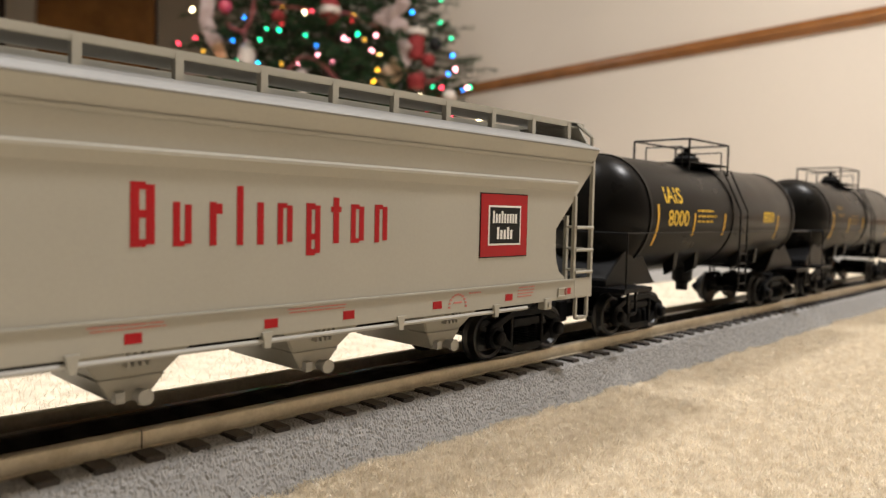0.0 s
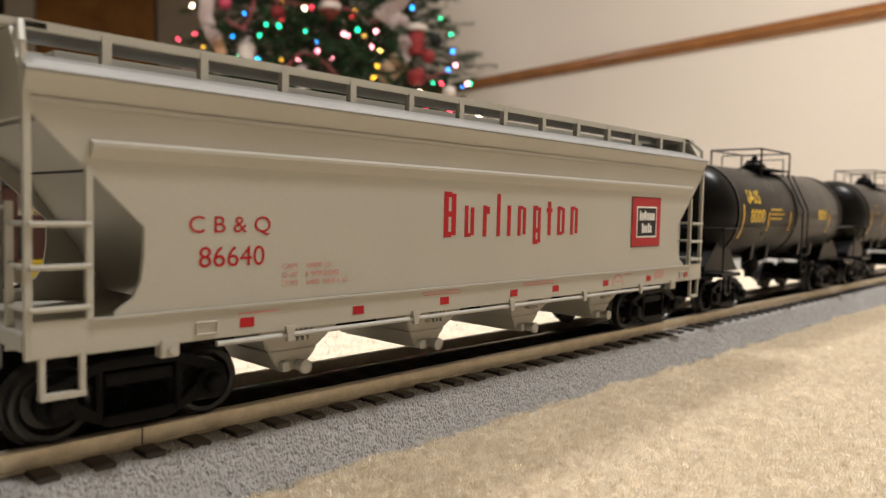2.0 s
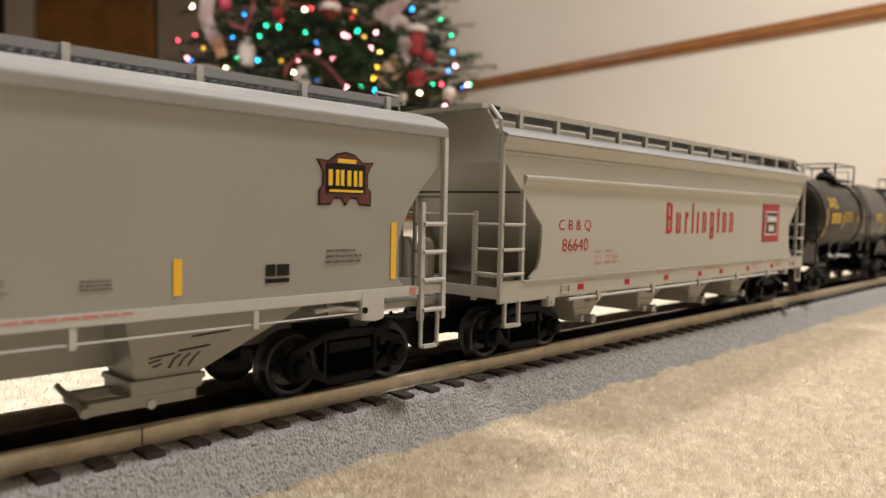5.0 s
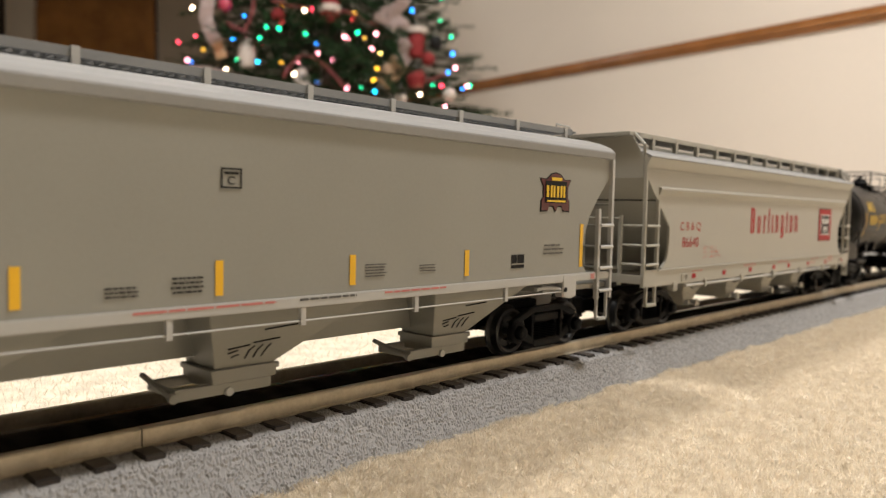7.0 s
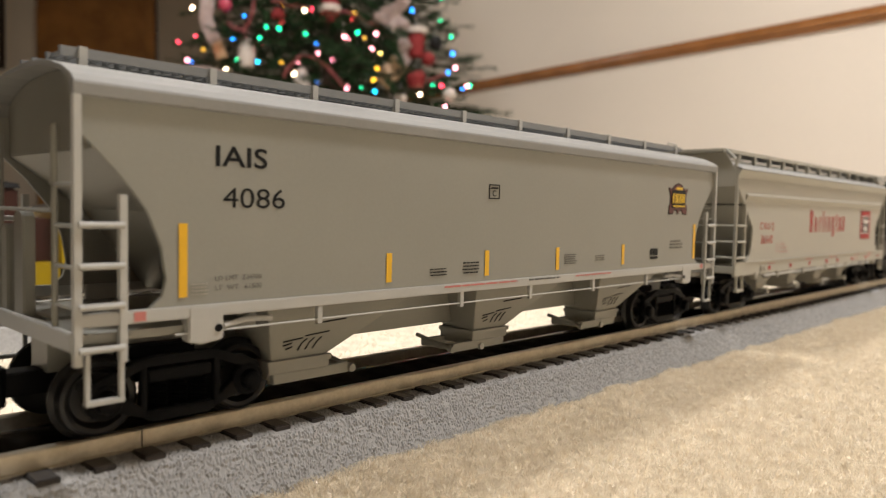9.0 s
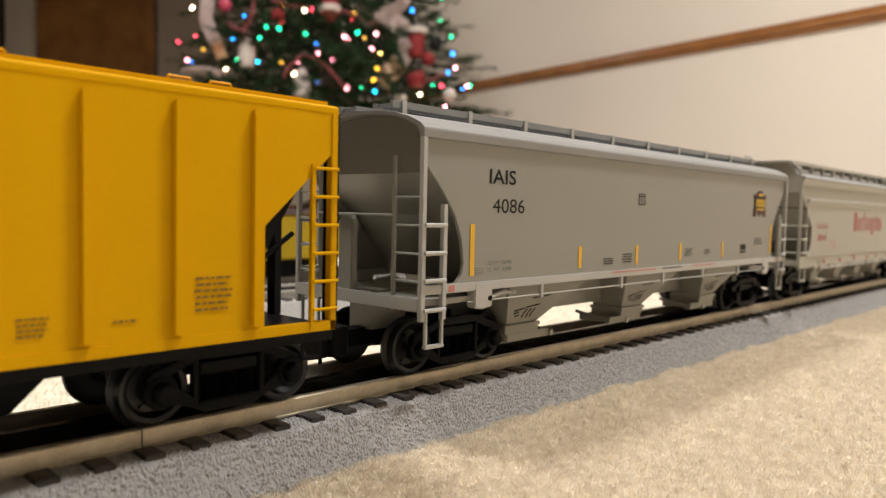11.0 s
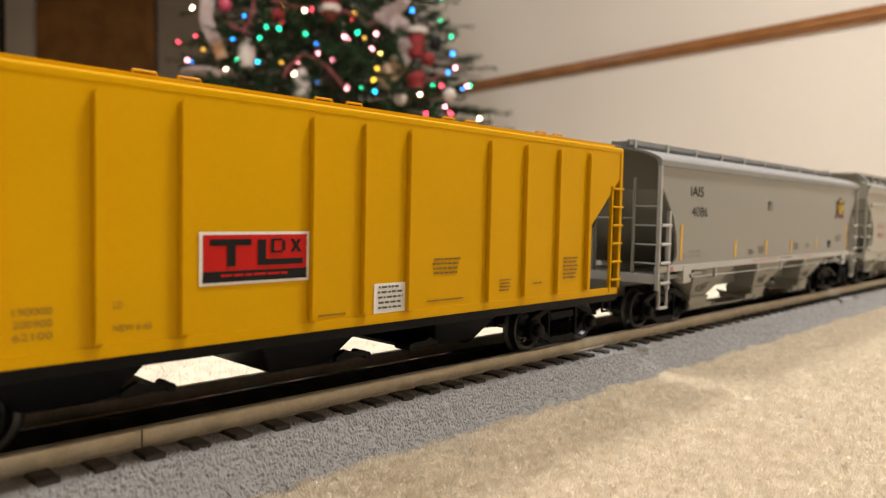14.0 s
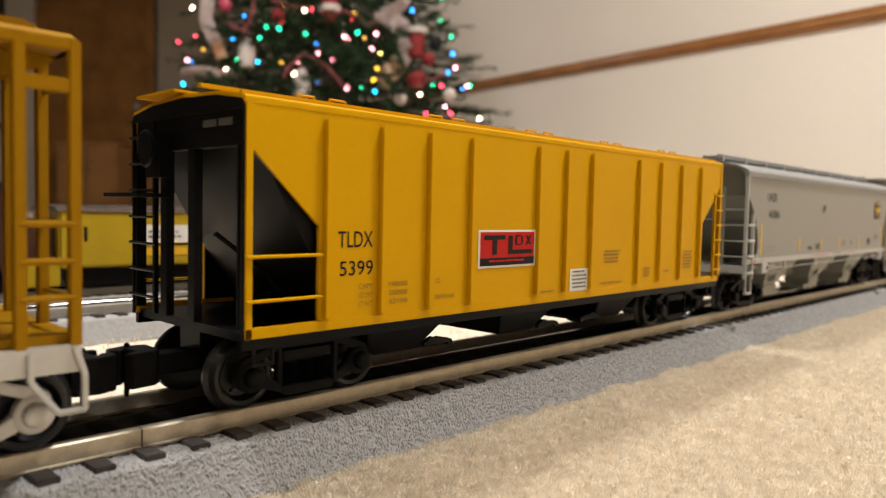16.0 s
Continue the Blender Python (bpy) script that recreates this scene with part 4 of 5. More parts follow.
            part("slide_gate", box(B(), xl, xr, *ga(0.0228, 0.0100), 0.0080, 0.0096), M_GREY, ch)
            xe = x1 - 0.0006 if g > 0 else x0 + 0.0006
            part("gate_bar", box(B(), xe - 0.0006, xe + 0.0006, *ga(0.0228, 0.0100), 0.0074, 0.0096), M_GREY, ch)
            xk = xe + g * 0.0014
            bm = rod(B(), (xk, s * 0.0245, 0.0080), (xk, s * 0.0070, 0.0112), 0.0008, 8)
            part("gate_shaft", bm, M_GREY, ch, smooth=True)
            part("knob", rod(B(), (xk, s * 0.0258, 0.0080), (xk, s * 0.0240, 0.0082), 0.0013, 10), M_GREY, ch, smooth=True)
            xp = xl + 0.0040 if g < 0 else xr + 0.004
            if g < 0:
                part("latch", rod(B(), (xp, s * 0.0256, 0.0074), (xp, s * 0.0240, 0.0074), 0.0012, 10), M_GREYWHITE, ch)
            if s < 0:
                bm = B()
                yy = lambda z: -0.0245 - 0.29 * (z - 0.0136) - 0.0002
                for j in range(3):
                    zz = (0.0160, 0.0182, 0.0194)
                    rods(bm, [(xl + 0.0085 + j * 0.0026, yy(zz[0]), zz[0]), (xl + 0.0095 + j * 0.0028, yy(zz[1]), zz[1]), (xl + 0.0112 + j * 0.0026, yy(zz[2]), zz[2])], 0.0002, 4)
                for x, z, w in ((0.0030, 0.0192, 0.0065), (0.0105, 0.0203, 0.0085), (0.0030, 0.0180, 0.0030), (0.0042, 0.0168, 0.0022), (0.0135, 0.0238, 0.0110)):
                    rod(bm, (xl + x, yy(z), z), (xl + x + w, yy(z + 0.0006), z + 0.0006), 0.0002, 4)
                part("stencil", bm, M_INK, ch)
    y, u = -W - 0.00012, -0.1176
    lettering("IAIS", -0.2470 - u, 0.0678, 0.0150, 0.0053, y, M_INK, car, 0.014)
    lettering("4086", -0.2450 - u, 0.0574, 0.0186, 0.0052, y, M_INK, car, 0.0)
    for x, z0, z1 in ((-0.2556, 0.0352, 0.0534), (-0.1880, 0.0352, 0.0443), (-0.1412, 0.0350, 0.0440), (-0.0978, 0.0352, 0.0442), (-0.0472, 0.0354, 0.0444), (0.0235, 0.0358, 0.0535)):
        part("yellow_stripe", plate(B(), x - u - 0.0011, x - u + 0.0011, z0, z1, y), M_YBAR, car)
    # boxed plate mark
    bx, bz = -0.1409 - u, 0.0624
    bm = B()
    for a in ((0, 0.0059, 0, 0.0004), (0, 0.0059, 0.0048, 0.0052), (0, 0.0004, 0.0004, 0.0048), (0.0055, 0.0059, 0.0004, 0.0048)):
        plate(bm, bx + a[0], bx + a[1], bz + a[2], bz + a[3], y)
    plate(bm, bx + 0.001, bx + 0.0049, bz + 0.0036, bz + 0.0042, y)
    part("boxed_mark", bm, M_INK, car)
    lettering("C", bx + 0.0019, bz + 0.0009, 0.0021, 0.0022, y, M_INK, car, 0.01)
    # shield emblem as plain shapes
    ex, ez = 0.0042 - u, 0.0582
    sh = [(-0.0092, 0.0), (-0.0092, 0.0035), (-0.0080, 0.0045), (-0.0080, 0.0078), (-0.0100, 0.0105), (-0.0060, 0.0103), (-0.0030, 0.0120), (0, 0.0125), (0.0030, 0.0120), (0.0060, 0.0103), (0.0100, 0.0105), (0.0080, 0.0078), (0.0080, 0.0045), (0.0092, 0.0035), (0.0092, 0.0), (0.0050, 0.0002), (0.0042, 0.0016), (0.0016, 0.0016), (0, 0.0), (-0.0016, 0.0016), (-0.0042, 0.0016), (-0.0050, 0.0002)]
    em = part("emblem", prism(B(), [(ex + p[0] * 1.06, ez + p[1] * 1.26) for p in sh], y - 0.0001, y + 0.0001, "xz"), M_INK, car, "maroon shield emblem with yellow bars")
    part("field", prism(B(), [(ex + p[0] * 0.99, ez + 0.0006 + p[1] * 1.17) for p in sh], y - 0.0002, y, "xz"), M_MAROON, em)
    part("field", plate(B(), ex - 0.0072, ex + 0.0072, ez + 0.0036, ez + 0.0122, y - 0.0003), M_INK, em)
    bm = B()
    for a in ((-0.0066, -0.0052), (-0.0040, -0.0028), (-0.0022, -0.0010), (0.0002, 0.0016), (0.0026, 0.0038), (0.0046, 0.0058)):
        part("emblem_bar", plate(B(), ex + a[0], ex + a[1], ez + 0.0058, ez + 0.0104, y - 0.0005), M_YPRINT, em)
    part("emblem_bar", plate(B(), ex - 0.0062, ex + 0.0062, ez + 0.0040, ez + 0.0047, y - 0.0005), M_YPRINT, em)
    part("emblem_bar", plate(B(), ex - 0.0034, ex + 0.0034, ez + 0.0124, ez + 0.0136, y - 0.0005), M_YPRINT, em)
    lettering("LD LMT  224700", -0.2470 - u, 0.0388, 0.0135, 0.0013, y, M_INKGREY, car)
    lettering("LT  WT   61500", -0.2470 - u, 0.0364, 0.0135, 0.0013, y, M_INKGREY, car)
    bars(-0.1700 - u, 0.0386, 0.0085, 0.0030, 3, y, M_INK, car, 11)
    bars(-0.1540 - u, 0.0402, 0.0090, 0.0046, 4, y, M_INK, car, 12)
    bars(-0.0930 - u, 0.0412, 0.0090, 0.0044, 5, y, M_INKGREY, car, 13)
    bars(-0.0700 - u, 0.0402, 0.0075, 0.0028, 3, y, M_INKGREY, car, 14)
    bars(-0.0030 - u, 0.0455, 0.0140, 0.0048, 3, y, M_INKGREY, car, 15)
    bars(-0.2535 - u, 0.0385, 0.0050, 0.0034, 4, y, M_CREAM, car, 16)
    bm = B()
    for a in ((-0.0225, -0.0195, 0.0388, 0.0420), (-0.0190, -0.0150, 0.0388, 0.0420), (-0.0225, -0.0150, 0.0370, 0.0382)):
        plate(bm, a[0] - u, a[1] - u, a[2], a[3], y)
    part("boxed_mark", bm, M_INK, car)
    for x, w, m_, sd in ((-0.1650, 0.0420, M_REDPALE, 17), (-0.0860, 0.0300, M_REDPALE, 18), (-0.1180, 0.0220, M_INKGREY, 19)):
        bars(x - u, 0.0326, w, 0.0016, 1, -W - 0.0010, m_, car, sd)
    return car


# ----- the yellow ribbed covered hopper -----
RIB_X = (-0.1207, -0.0998, -0.0790, -0.0587, -0.0202, -0.0014, 0.0171, 0.0563, 0.0772, 0.0985, 0.1200)


def yellow_hopper(X):
    car = car_base("covered_hopper", "yellow ribbed covered hopper car with black ends and red emblem", X)
    L, W = 0.1470, HALF
    part("hopper_body", prism(B(), [(-L + 0.004, 0.0850), (-L + 0.004, 0.0760), (-0.112, 0.0240), (0.112, 0.0240), (L - 0.004, 0.0760), (L - 0.004, 0.0850)], -W + 0.0025, W - 0.0025, "xz"), M_BLACK, car, "glossy black slope sheets")
    half = [(-W + 0.0002, 0.0846), (-W - 0.0002, 0.0848), (-W - 0.0002, 0.0864), (-W + 0.0006, 0.0871), (-0.020, 0.0890), (0, 0.0898)]
    roof = half + [(-p[0], p[1]) for p in reversed(half[:-1])]
    part("roof", prism(B(), roof, -L - 0.0004, L + 0.0004, "yz"), M_YELLOW, car, bevel=0.0002)

    def side(s):
        o = s * W
        ya, yb = sorted((o, o - s * 0.0012))
        # sheet between the end openings, end posts and the bottom strip
        pts = [(-L + 0.0018, 0.0850), (-L + 0.0018, 0.0735), (-0.1232, 0.0528), (-0.1232, 0.0255), (0.1232, 0.0255), (0.1232, 0.0528), (L - 0.0018, 0.0735), (L - 0.0018, 0.0850)]
        part("side_sheet", prism(B(), pts, ya, yb, "xz"), M_YELLOW, car)
        part("side_lining", prism(B(), pts, *sorted((o - s * 0.0013, o - s * 0.0022)), "xz"), M_BLACK, car, "black inner face of the side")
        part("bottom_strip", box(B(), -L, L, *sorted((o - s * 0.0012, o + s * 0.0004)), 0.0226, 0.0256), M_YELLOW, car, bevel=0.0002)
        for e in (-1, 1):
            part("corner_post", box(B(), *sorted((e * L, e * (L - 0.0022))), *sorted((o - s * 0.0022, o + s * 0.0004)), 0.0226, 0.0852), M_YELLOW, car, bevel=0.0002)
            part("post_lining", box(B(), *sorted((e * (L + 0.0006), e * (L - 0.0026))), *sorted((o - s * 0.0023, o - s * 0.0030)), 0.0250, 0.0740), M_BLACK, car, "black inner face of the post")
            for z in ((0.0446, 0.0327) if e < 0 else (0.0290, 0.0370, 0.0450, 0.0530, 0.0610, 0.0690)):
                xi = e * (0.1225 if e < 0 else 0.1385)
                bm = rod(B(), (e * L, o + s * 0.0008, z), (xi, o + s * 0.0008, z), 0.0005)
                part("grab_iron", bm, M_YELLOW, car)
            if e > 0:
                part("ladder_stile", box(B(), 0.1379, 0.1391, *sorted((o - s * 0.0006, o + s * 0.0008)), 0.0240, 0.0700), M_YELLOW, car)
        for x in RIB_X:
            pr = [(x - 0.0013, o), (x - 0.0011, o + s * 0.0017), (x + 0.0011, o + s * 0.0017), (x + 0.0015, o)]
            bm = prism(B(), pr, 0.0262, 0.0822, "xy")
            prism(bm, [(x - 0.0014, 0.0812), (x + 0.0014, 0.0812), (x + 0.0011, 0.0826), (x, 0.0834), (x - 0.0011, 0.0826)], *sorted((o, o + s * 0.0016)), "xz")
            part("rib", bm, M_YELLOW, car, bevel=0.0002)
        bm = box(B(), -L, L, *sorted((o - s * 0.003, o - s * 0.001)), 0.0195, 0.0228)
        part("under_sill", bm, M_BLACK, car)
        # roof edge strip and hatch grabs
        part("roof_strip", box(B(), -L + 0.001, L - 0.001, *sorted((s * 0.0300, s * 0.0285)), 0.0872, 0.0886), M_YELLOW, car)
    both(side)
    for k in range(5):
        x = -0.112 + k * 0.056
        bm = box(B(), x - 0.016, x + 0.016, -0.010, 0.010, 0.0893, 0.0912)
        part("hatch", bm, M_YELLOW, car, bevel=0.0005)
        for d in (-0.0085, 0.0035):
            bm = rods(B(), [(x + d, -0.018, 0.0885), (x + d, -0.018, 0.0915), (x + d + 0.0062, -0.018, 0.0915), (x + d + 0.0062, -0.018, 0.0885)], 0.0004, 6)
            part("hatch_grab", bm, M_YELLOW, car)
    for s in (-1, 1):
        part("roof_walk", box(B(), -L - 0.002, L + 0.002, *sorted((s * 0.0115, s * 0.0135)), 0.0905, 0.0916), M_YELLOW, car)
    for e in (-1, 1):
        part("cross_walk", box(B(), *sorted((e * (L - 0.005), e * (L + 0.003))), 0.0005, 0.0255, 0.0903, 0.0912), M_YELLOW, car, bevel=0.0003)
        # black end: header, posts, ladders, platform, brake step
        part("end_header", prism(B(), [(-W + 0.0022, 0.0740), (-W + 0.0022, 0.0845), (W - 0.0022, 0.0845), (W - 0.0022, 0.0740)], *sorted((e * (L - 0.004), e * L)), "yz"), M_BLACK, car)
        part("end_arch", prism(B(), [(p[0] * 0.985, p[1] - 0.0011) for p in roof], *sorted((e * (L + 0.0002), e * (L + 0.0007))), "yz"), M_BLACK, car)
        for s in (-1, 1):
            part("end_post", box(B(), *sorted((e * L, e * (L + 0.0008))), *sorted((s * (W - 0.0001), s * (W - 0.0011))), 0.0226, 0.0845), M_BLACK, car)
        for y in (-0.0040, 0.0135):
            part("end_post", box(B(), *sorted((e * (L - 0.0028), e * (L - 0.0002))), y - 0.0021, y + 0.0021, 0.0240, 0.0770), M_BLACK, car, bevel=0.0002)
        bm = rods(B(), [(e * (L - 0.002), -0.0145, 0.050), (e * 0.128, -0.0145, 0.038), (e * 0.122, -0.0145, 0.030)], 0.0008, 6)
        part("brace", bm, M_BLACK, car)
        bm = B()
        for y in (0.0190, 0.0325):
            box(bm, *sorted((e * (L - 0.001), e * (L + 0.0004))), y - 0.0007, y + 0.0007, 0.0240, 0.0840)
        for k in range(7):
            rod(bm, (e * (L + 0.001), 0.0165, 0.029 + k * 0.0083), (e * (L + 0.001), 0.0345, 0.029 + k * 0.0083), 0.0005, 6)
        part("end_ladder", bm, M_BLACK, car)
        part("brake_step", prism(B(), [(0.009, 0.0612), (0.033, 0.0612), (0.033, 0.0600), (0.009, 0.0600)], *sorted((e * (L - 0.001), e * (L + 0.0100))), "yz"), M_BLACK, car)
        bm = lathe(B(), [(0.0050, e * (L + 0.0045)), (0.0058, e * (L + 0.0050)), (0.0050, e * (L + 0.0055))], "x", 20, (0, 0.014, 0.0745))
        rod(bm, (e * (L - 0.002), 0.014, 0.0745), (e * (L + 0.005), 0.014, 0.0745), 0.0010, 8)
        box(bm, *sorted((e * (L - 0.001), e * (L + 0.003))), 0.009, 0.019, 0.066, 0.079)
        part("brake_wheel", bm, M_BLACK, car)
        part("platform", box(B(), *sorted((e * (L - 0.001), e * 0.108)), -W + 0.002, W - 0.002, 0.0215, 0.0240), M_BLACK, car)
        rods_ = rods(B(), [(e * (L - 0.004), -W + 0.002, 0.0225), (e * (L - 0.004), -W + 0.002, 0.0150), (e * (L - 0.010), -W + 0.002, 0.0150), (e * (L - 0.010), -W + 0.002, 0.0225)], 0.0006, 6)
        part("step", rods_, M_BLACK, car)
        truck(car, e * 0.1190)
        coupler(car, e * (L + 0.004), e)
    part("centre_sill", box(B(), -0.145, 0.145, -0.006, 0.006, 0.0140, 0.0230), M_BLACK, car)
    for x, g in ((-0.0810, 1), (-0.0145, 1), (0.0550, -1)):
        ch = part("chute", frustum(B(), x, (0.0195, 0.0285), (0.0105, 0.0195), 0.0225, 0.0092), M_BLACK, car, bevel=0.0003)
        for j in (-0.0190, 0.0175):
            part("gate_rail", box(B(), *sorted((x + g * 0.009, x + g * 0.0255)), j, j + 0.0014, 0.0092, 0.0114), M_BLACK, ch)
        part("gate_shaft", rod(B(), (x + g * 0.0250, -0.0225, 0.0104), (x + g * 0.0250, -0.0150, 0.0104), 0.0012, 10), M_BLACK, ch)
        part("gate_plate", box(B(), *sorted((x + g * 0.010, x + g * 0.0235)), -0.0175, 0.0175, 0.0096, 0.0106), M_BLACK, ch)
        part("gate_lever", prism(B(), [(x + g * 0.012, 0.0112), (x + g * 0.016, 0.0132), (x + g * 0.0185, 0.0122), (x + g * 0.024, 0.0120), (x + g * 0.024, 0.0104), (x + g * 0.012, 0.0100)], -0.0225, -0.0205, "xz"), M_BLACK, ch)
    bm = B()
    for k in range(2):
        box(bm, -L - 0.0003, -L, -0.0270 + k * 0.0085, -0.0202 + k * 0.0085, 0.0795, 0.0815)
    part("end_mark", bm, M_INKGREY, car, "small pale print on the black end")
    y, u = -W - 0.00012, -0.462
    lettering("TLDX", -0.5785 - u, 0.0464, 0.0133, 0.0048, y, M_INK, car, 0.006)
    lettering("5399", -0.5778 - u, 0.0380, 0.0128, 0.0044, y, M_INK, car, 0.004)
    for i, (a, b) in enumerate((("CAPY", "190000"), ("LD LMT", "200900"), ("LT WT", "62100"))):
        z = 0.0338 - i * 0.0027
        lettering(a, -0.5705 - u, z, 0.0055, 0.0016, y, M_BROWNINK, car)
        lettering(b, -0.5583 - u, z, 0.0078, 0.0016, y, M_BROWNINK, car)
    lettering("LD", -0.5375 - u, 0.0338, 0.0021, 0.0016, y, M_BROWNINK, car)
    lettering("NEW 6-65", -0.5375 - u, 0.0284, 0.0090, 0.0016, y, M_BROWNINK, car)
    em = part("emblem", plate(B(), -0.5166 - u, -0.4834 - u, 0.0376, 0.0513, y), M_WHITE, car, "red and black emblem with a white border")
    part("field", plate(B(), -0.5156 - u, -0.4844 - u, 0.0384, 0.0505, y - 0.0001), M_REDBRIGHT, em)
    part("field", plate(B(), -0.5156 - u, -0.4844 - u, 0.0384, 0.0412, y - 0.0002), M_INK, em)
    bm = B()
    for a in ((-0.5138, -0.5020, 0.0478, 0.0494), (-0.5090, -0.5066, 0.0424, 0.0478), (-0.5000, -0.4976, 0.0424, 0.0492), (-0.4976, -0.4858, 0.0424, 0.0440), (-0.4960, -0.4950, 0.0456, 0.0494), (-0.4950, -0.4925, 0.0456, 0.0461), (-0.4950, -0.4925, 0.0489, 0.0494), (-0.4925, -0.4915, 0.0461, 0.0489)):
        part("emblem_bar", plate(B(), a[0] - u, a[1] - u, a[2], a[3], y - 0.0003), M_INK, em)
    bm = B()
    for s in (-1, 1):
        prism(bm, [(-0.4880 - u - s * 0.0018, 0.0493), (-0.4880 - u - s * 0.0008, 0.0493), (-0.4880 - u + s * 0.0018, 0.0457), (-0.4880 - u + s * 0.0008, 0.0457)], y - 0.0004, y - 0.0002, "xz")
    part("emblem_bar", bm, M_INK, em)
    bars(-0.5110 - u, 0.0404, 0.0215, 0.0016, 1, y - 0.0003, M_REDBRIGHT, car, 21)
    sg = part("warning_panel", plate(B(), -0.4592 - u, -0.4462 - u, 0.0258, 0.0350, y), M_WHITE, car, "white panel of small black print")
    bars(-0.4580 - u, 0.0342, 0.0108, 0.0080, 5, y - 0.0002, M_INKGREY, sg, 22)
    bars(-0.4340 - u, 0.0420, 0.0140, 0.0062, 4, y, M_BROWNINK, car, 23)
    bars(-0.4370 - u, 0.0282, 0.0190, 0.0012, 1, y, M_BROWNINK, car, 24)
    bars(-0.3990 - u, 0.0332, 0.0070, 0.0050, 4, y, M_BROWNINK, car, 25)
    bars(-0.3790 - u, 0.0310, 0.0070, 0.0016, 1, y, M_BROWNINK, car, 26)
    bars(-0.3590 - u, 0.0400, 0.0110, 0.0095, 6, y, M_BROWNINK, car, 27)
    bars(-0.4800 - u, 0.0272, 0.0120, 0.0012, 1, y, M_BROWNINK, car, 28)
    return car


# ----- black tank cars -----
def tank_car(X, near):
    car = car_base("tank_car", "black plastic tank car with yellow lettering and a wire-railed dome platform", X, "black tank cars")
    R, zc, h = 0.0302, 0.0585, 0.1195
    prof = [(0.001, -h), (0.010, -h + 0.0010), (0.019, -h + 0.0040), (0.0255, -h + 0.0090), (0.0290, -h + 0.0150), (R, -h + 0.0220)]
    prof = prof + [(p[0], -p[1]) for p in reversed(prof)]
    tank = part("tank", lathe(B(), prof, "x", 48, (0, 0, zc)), M_TANK, car, smooth=True)
    for x in (-h + 0.0225, h - 0.0225, 0.0):
        part("band", lathe(B(), [(R, x - 0.0012), (R + 0.0006, x - 0.0010), (R + 0.0006, x + 0.0010), (R, x + 0.0012)], "x", 48, (0, 0, zc)), M_TANK, tank, smooth=True)
    # dome platform with rails
    bm = box(B(), -0.030, 0.020, -0.0175, 0.0175, 0.0884, 0.0893)
    part("platform", bm, M_BLACK, car)
    part("dome", lathe(B(), [(0.0075, 0.0880), (0.0075, 0.0930), (0.0055, 0.0945), (0.0055, 0.0960), (0.0020, 0.0966), (0.0020, 0.0990)], "z", 20), M_BLACK, car, smooth=True)
    part("valve", lathe(B(), [(0.0040, 0.0890), (0.0040, 0.0925), (0.0020, 0.0930)], "z", 12, (0.012, 0.005, 0)), M_BLACK, car, smooth=True)
    for s in (-1, 1):
        z1, xm, hx, hy = 0.1015, -0.006, 0.026, 0.017
        bm = rods(B(), [(xm - hx, s * hy, 0.0810), (xm - hx, s * hy, z1), (xm + hx, s * hy, z1), (xm + hx, s * hy, 0.0810)], 0.0006, 6)
        rod(bm, (xm + s * hx, -hy, z1), (xm + s * hx, hy, z1), 0.0006, 6)
        rods(bm, [(xm + s * hx, -hy * 0.75, 0.0830), (xm + s * hx, -hy * 0.75, 0.0975), (xm + s * hx, hy * 0.55, 0.0975), (xm + s * hx, hy * 0.55, 0.0850)], 0.0004, 6)
        part("platform_rail", bm, M_BLACK, car)
        bm = B()
        for x in (0.002, 0.012):
            rods(bm, [(x, s * 0.0335, 0.018), (x, s * 0.0335, 0.062), (x, s * 0.022, 0.086)], 0.0005, 6)
        for k in range(8):
            rod(bm, (0.002, s * 0.0335, 0.0200 + k * 0.0058), (0.012, s * 0.0335, 0.0200 + k * 0.0058), 0.0004, 6)
        part("ladder", bm, M_BLACK, car)
        part("side_rail", rods(B(), [(-h - 0.003, s * 0.0320, 0.0500), (-0.090, s * 0.0330, 0.0500), (0.090, s * 0.0330, 0.0500), (h + 0.003, s * 0.0320, 0.0500)], 0.0004, 6), M_BLACK, car)
        for x in (-0.055, -0.030, 0.030, 0.055):
            part("saddle_clip", prism(B(), [(s * 0.016, 0.0345), (s * 0.023, 0.0395), (s * 0.022, 0.0300), (s * 0.017, 0.0270)], x - 0.002, x + 0.002, "yz"), M_BLACK, car)
    for e in (-1, 1):
        bm = prism(B(), [(e * 0.075, 0.0240), (e * (h + 0.004), 0.0240), (e * (h + 0.004), 0.0280), (e * (h - 0.016), 0.0440), (e * (h - 0.026), 0.0440), (e * 0.080, 0.0280)], -0.022, 0.022, "xz")
        part("cradle", bm, M_BLACK, car, bevel=0.0005)
        part("platform", box(B(), *sorted((e * 0.100, e * (h + 0.006))), -HALF, HALF, 0.0225, 0.0245), M_BLACK, car)
        part("hand_rail", rods(B(), [(e * (h + 0.005), -HALF, 0.0245), (e * (h + 0.005), -HALF, 0.0500), (e * (h + 0.005), HALF, 0.0500), (e * (h + 0.005), HALF, 0.0245)], 0.0005, 6), M_BLACK, car)
        stirrup(car, e * (h - 0.004), e * (h + 0.003), -HALF, 0.0130, 0.0230, 0.0006, M_BLACK)
        stirrup(car, e * (h - 0.004), e * (h + 0.003), HALF, 0.0130, 0.0230, 0.0006, M_BLACK)
        truck(car, e * 0.0930)
        coupler(car, e * (h + 0.004), e)
    part("drain", lathe(B(), [(0.006, 0.0300), (0.006, 0.0200), (0.0035, 0.0180), (0.0035, 0.0140)], "z", 16), M_BLACK, car, smooth=True)

    # print follows the round of the tank

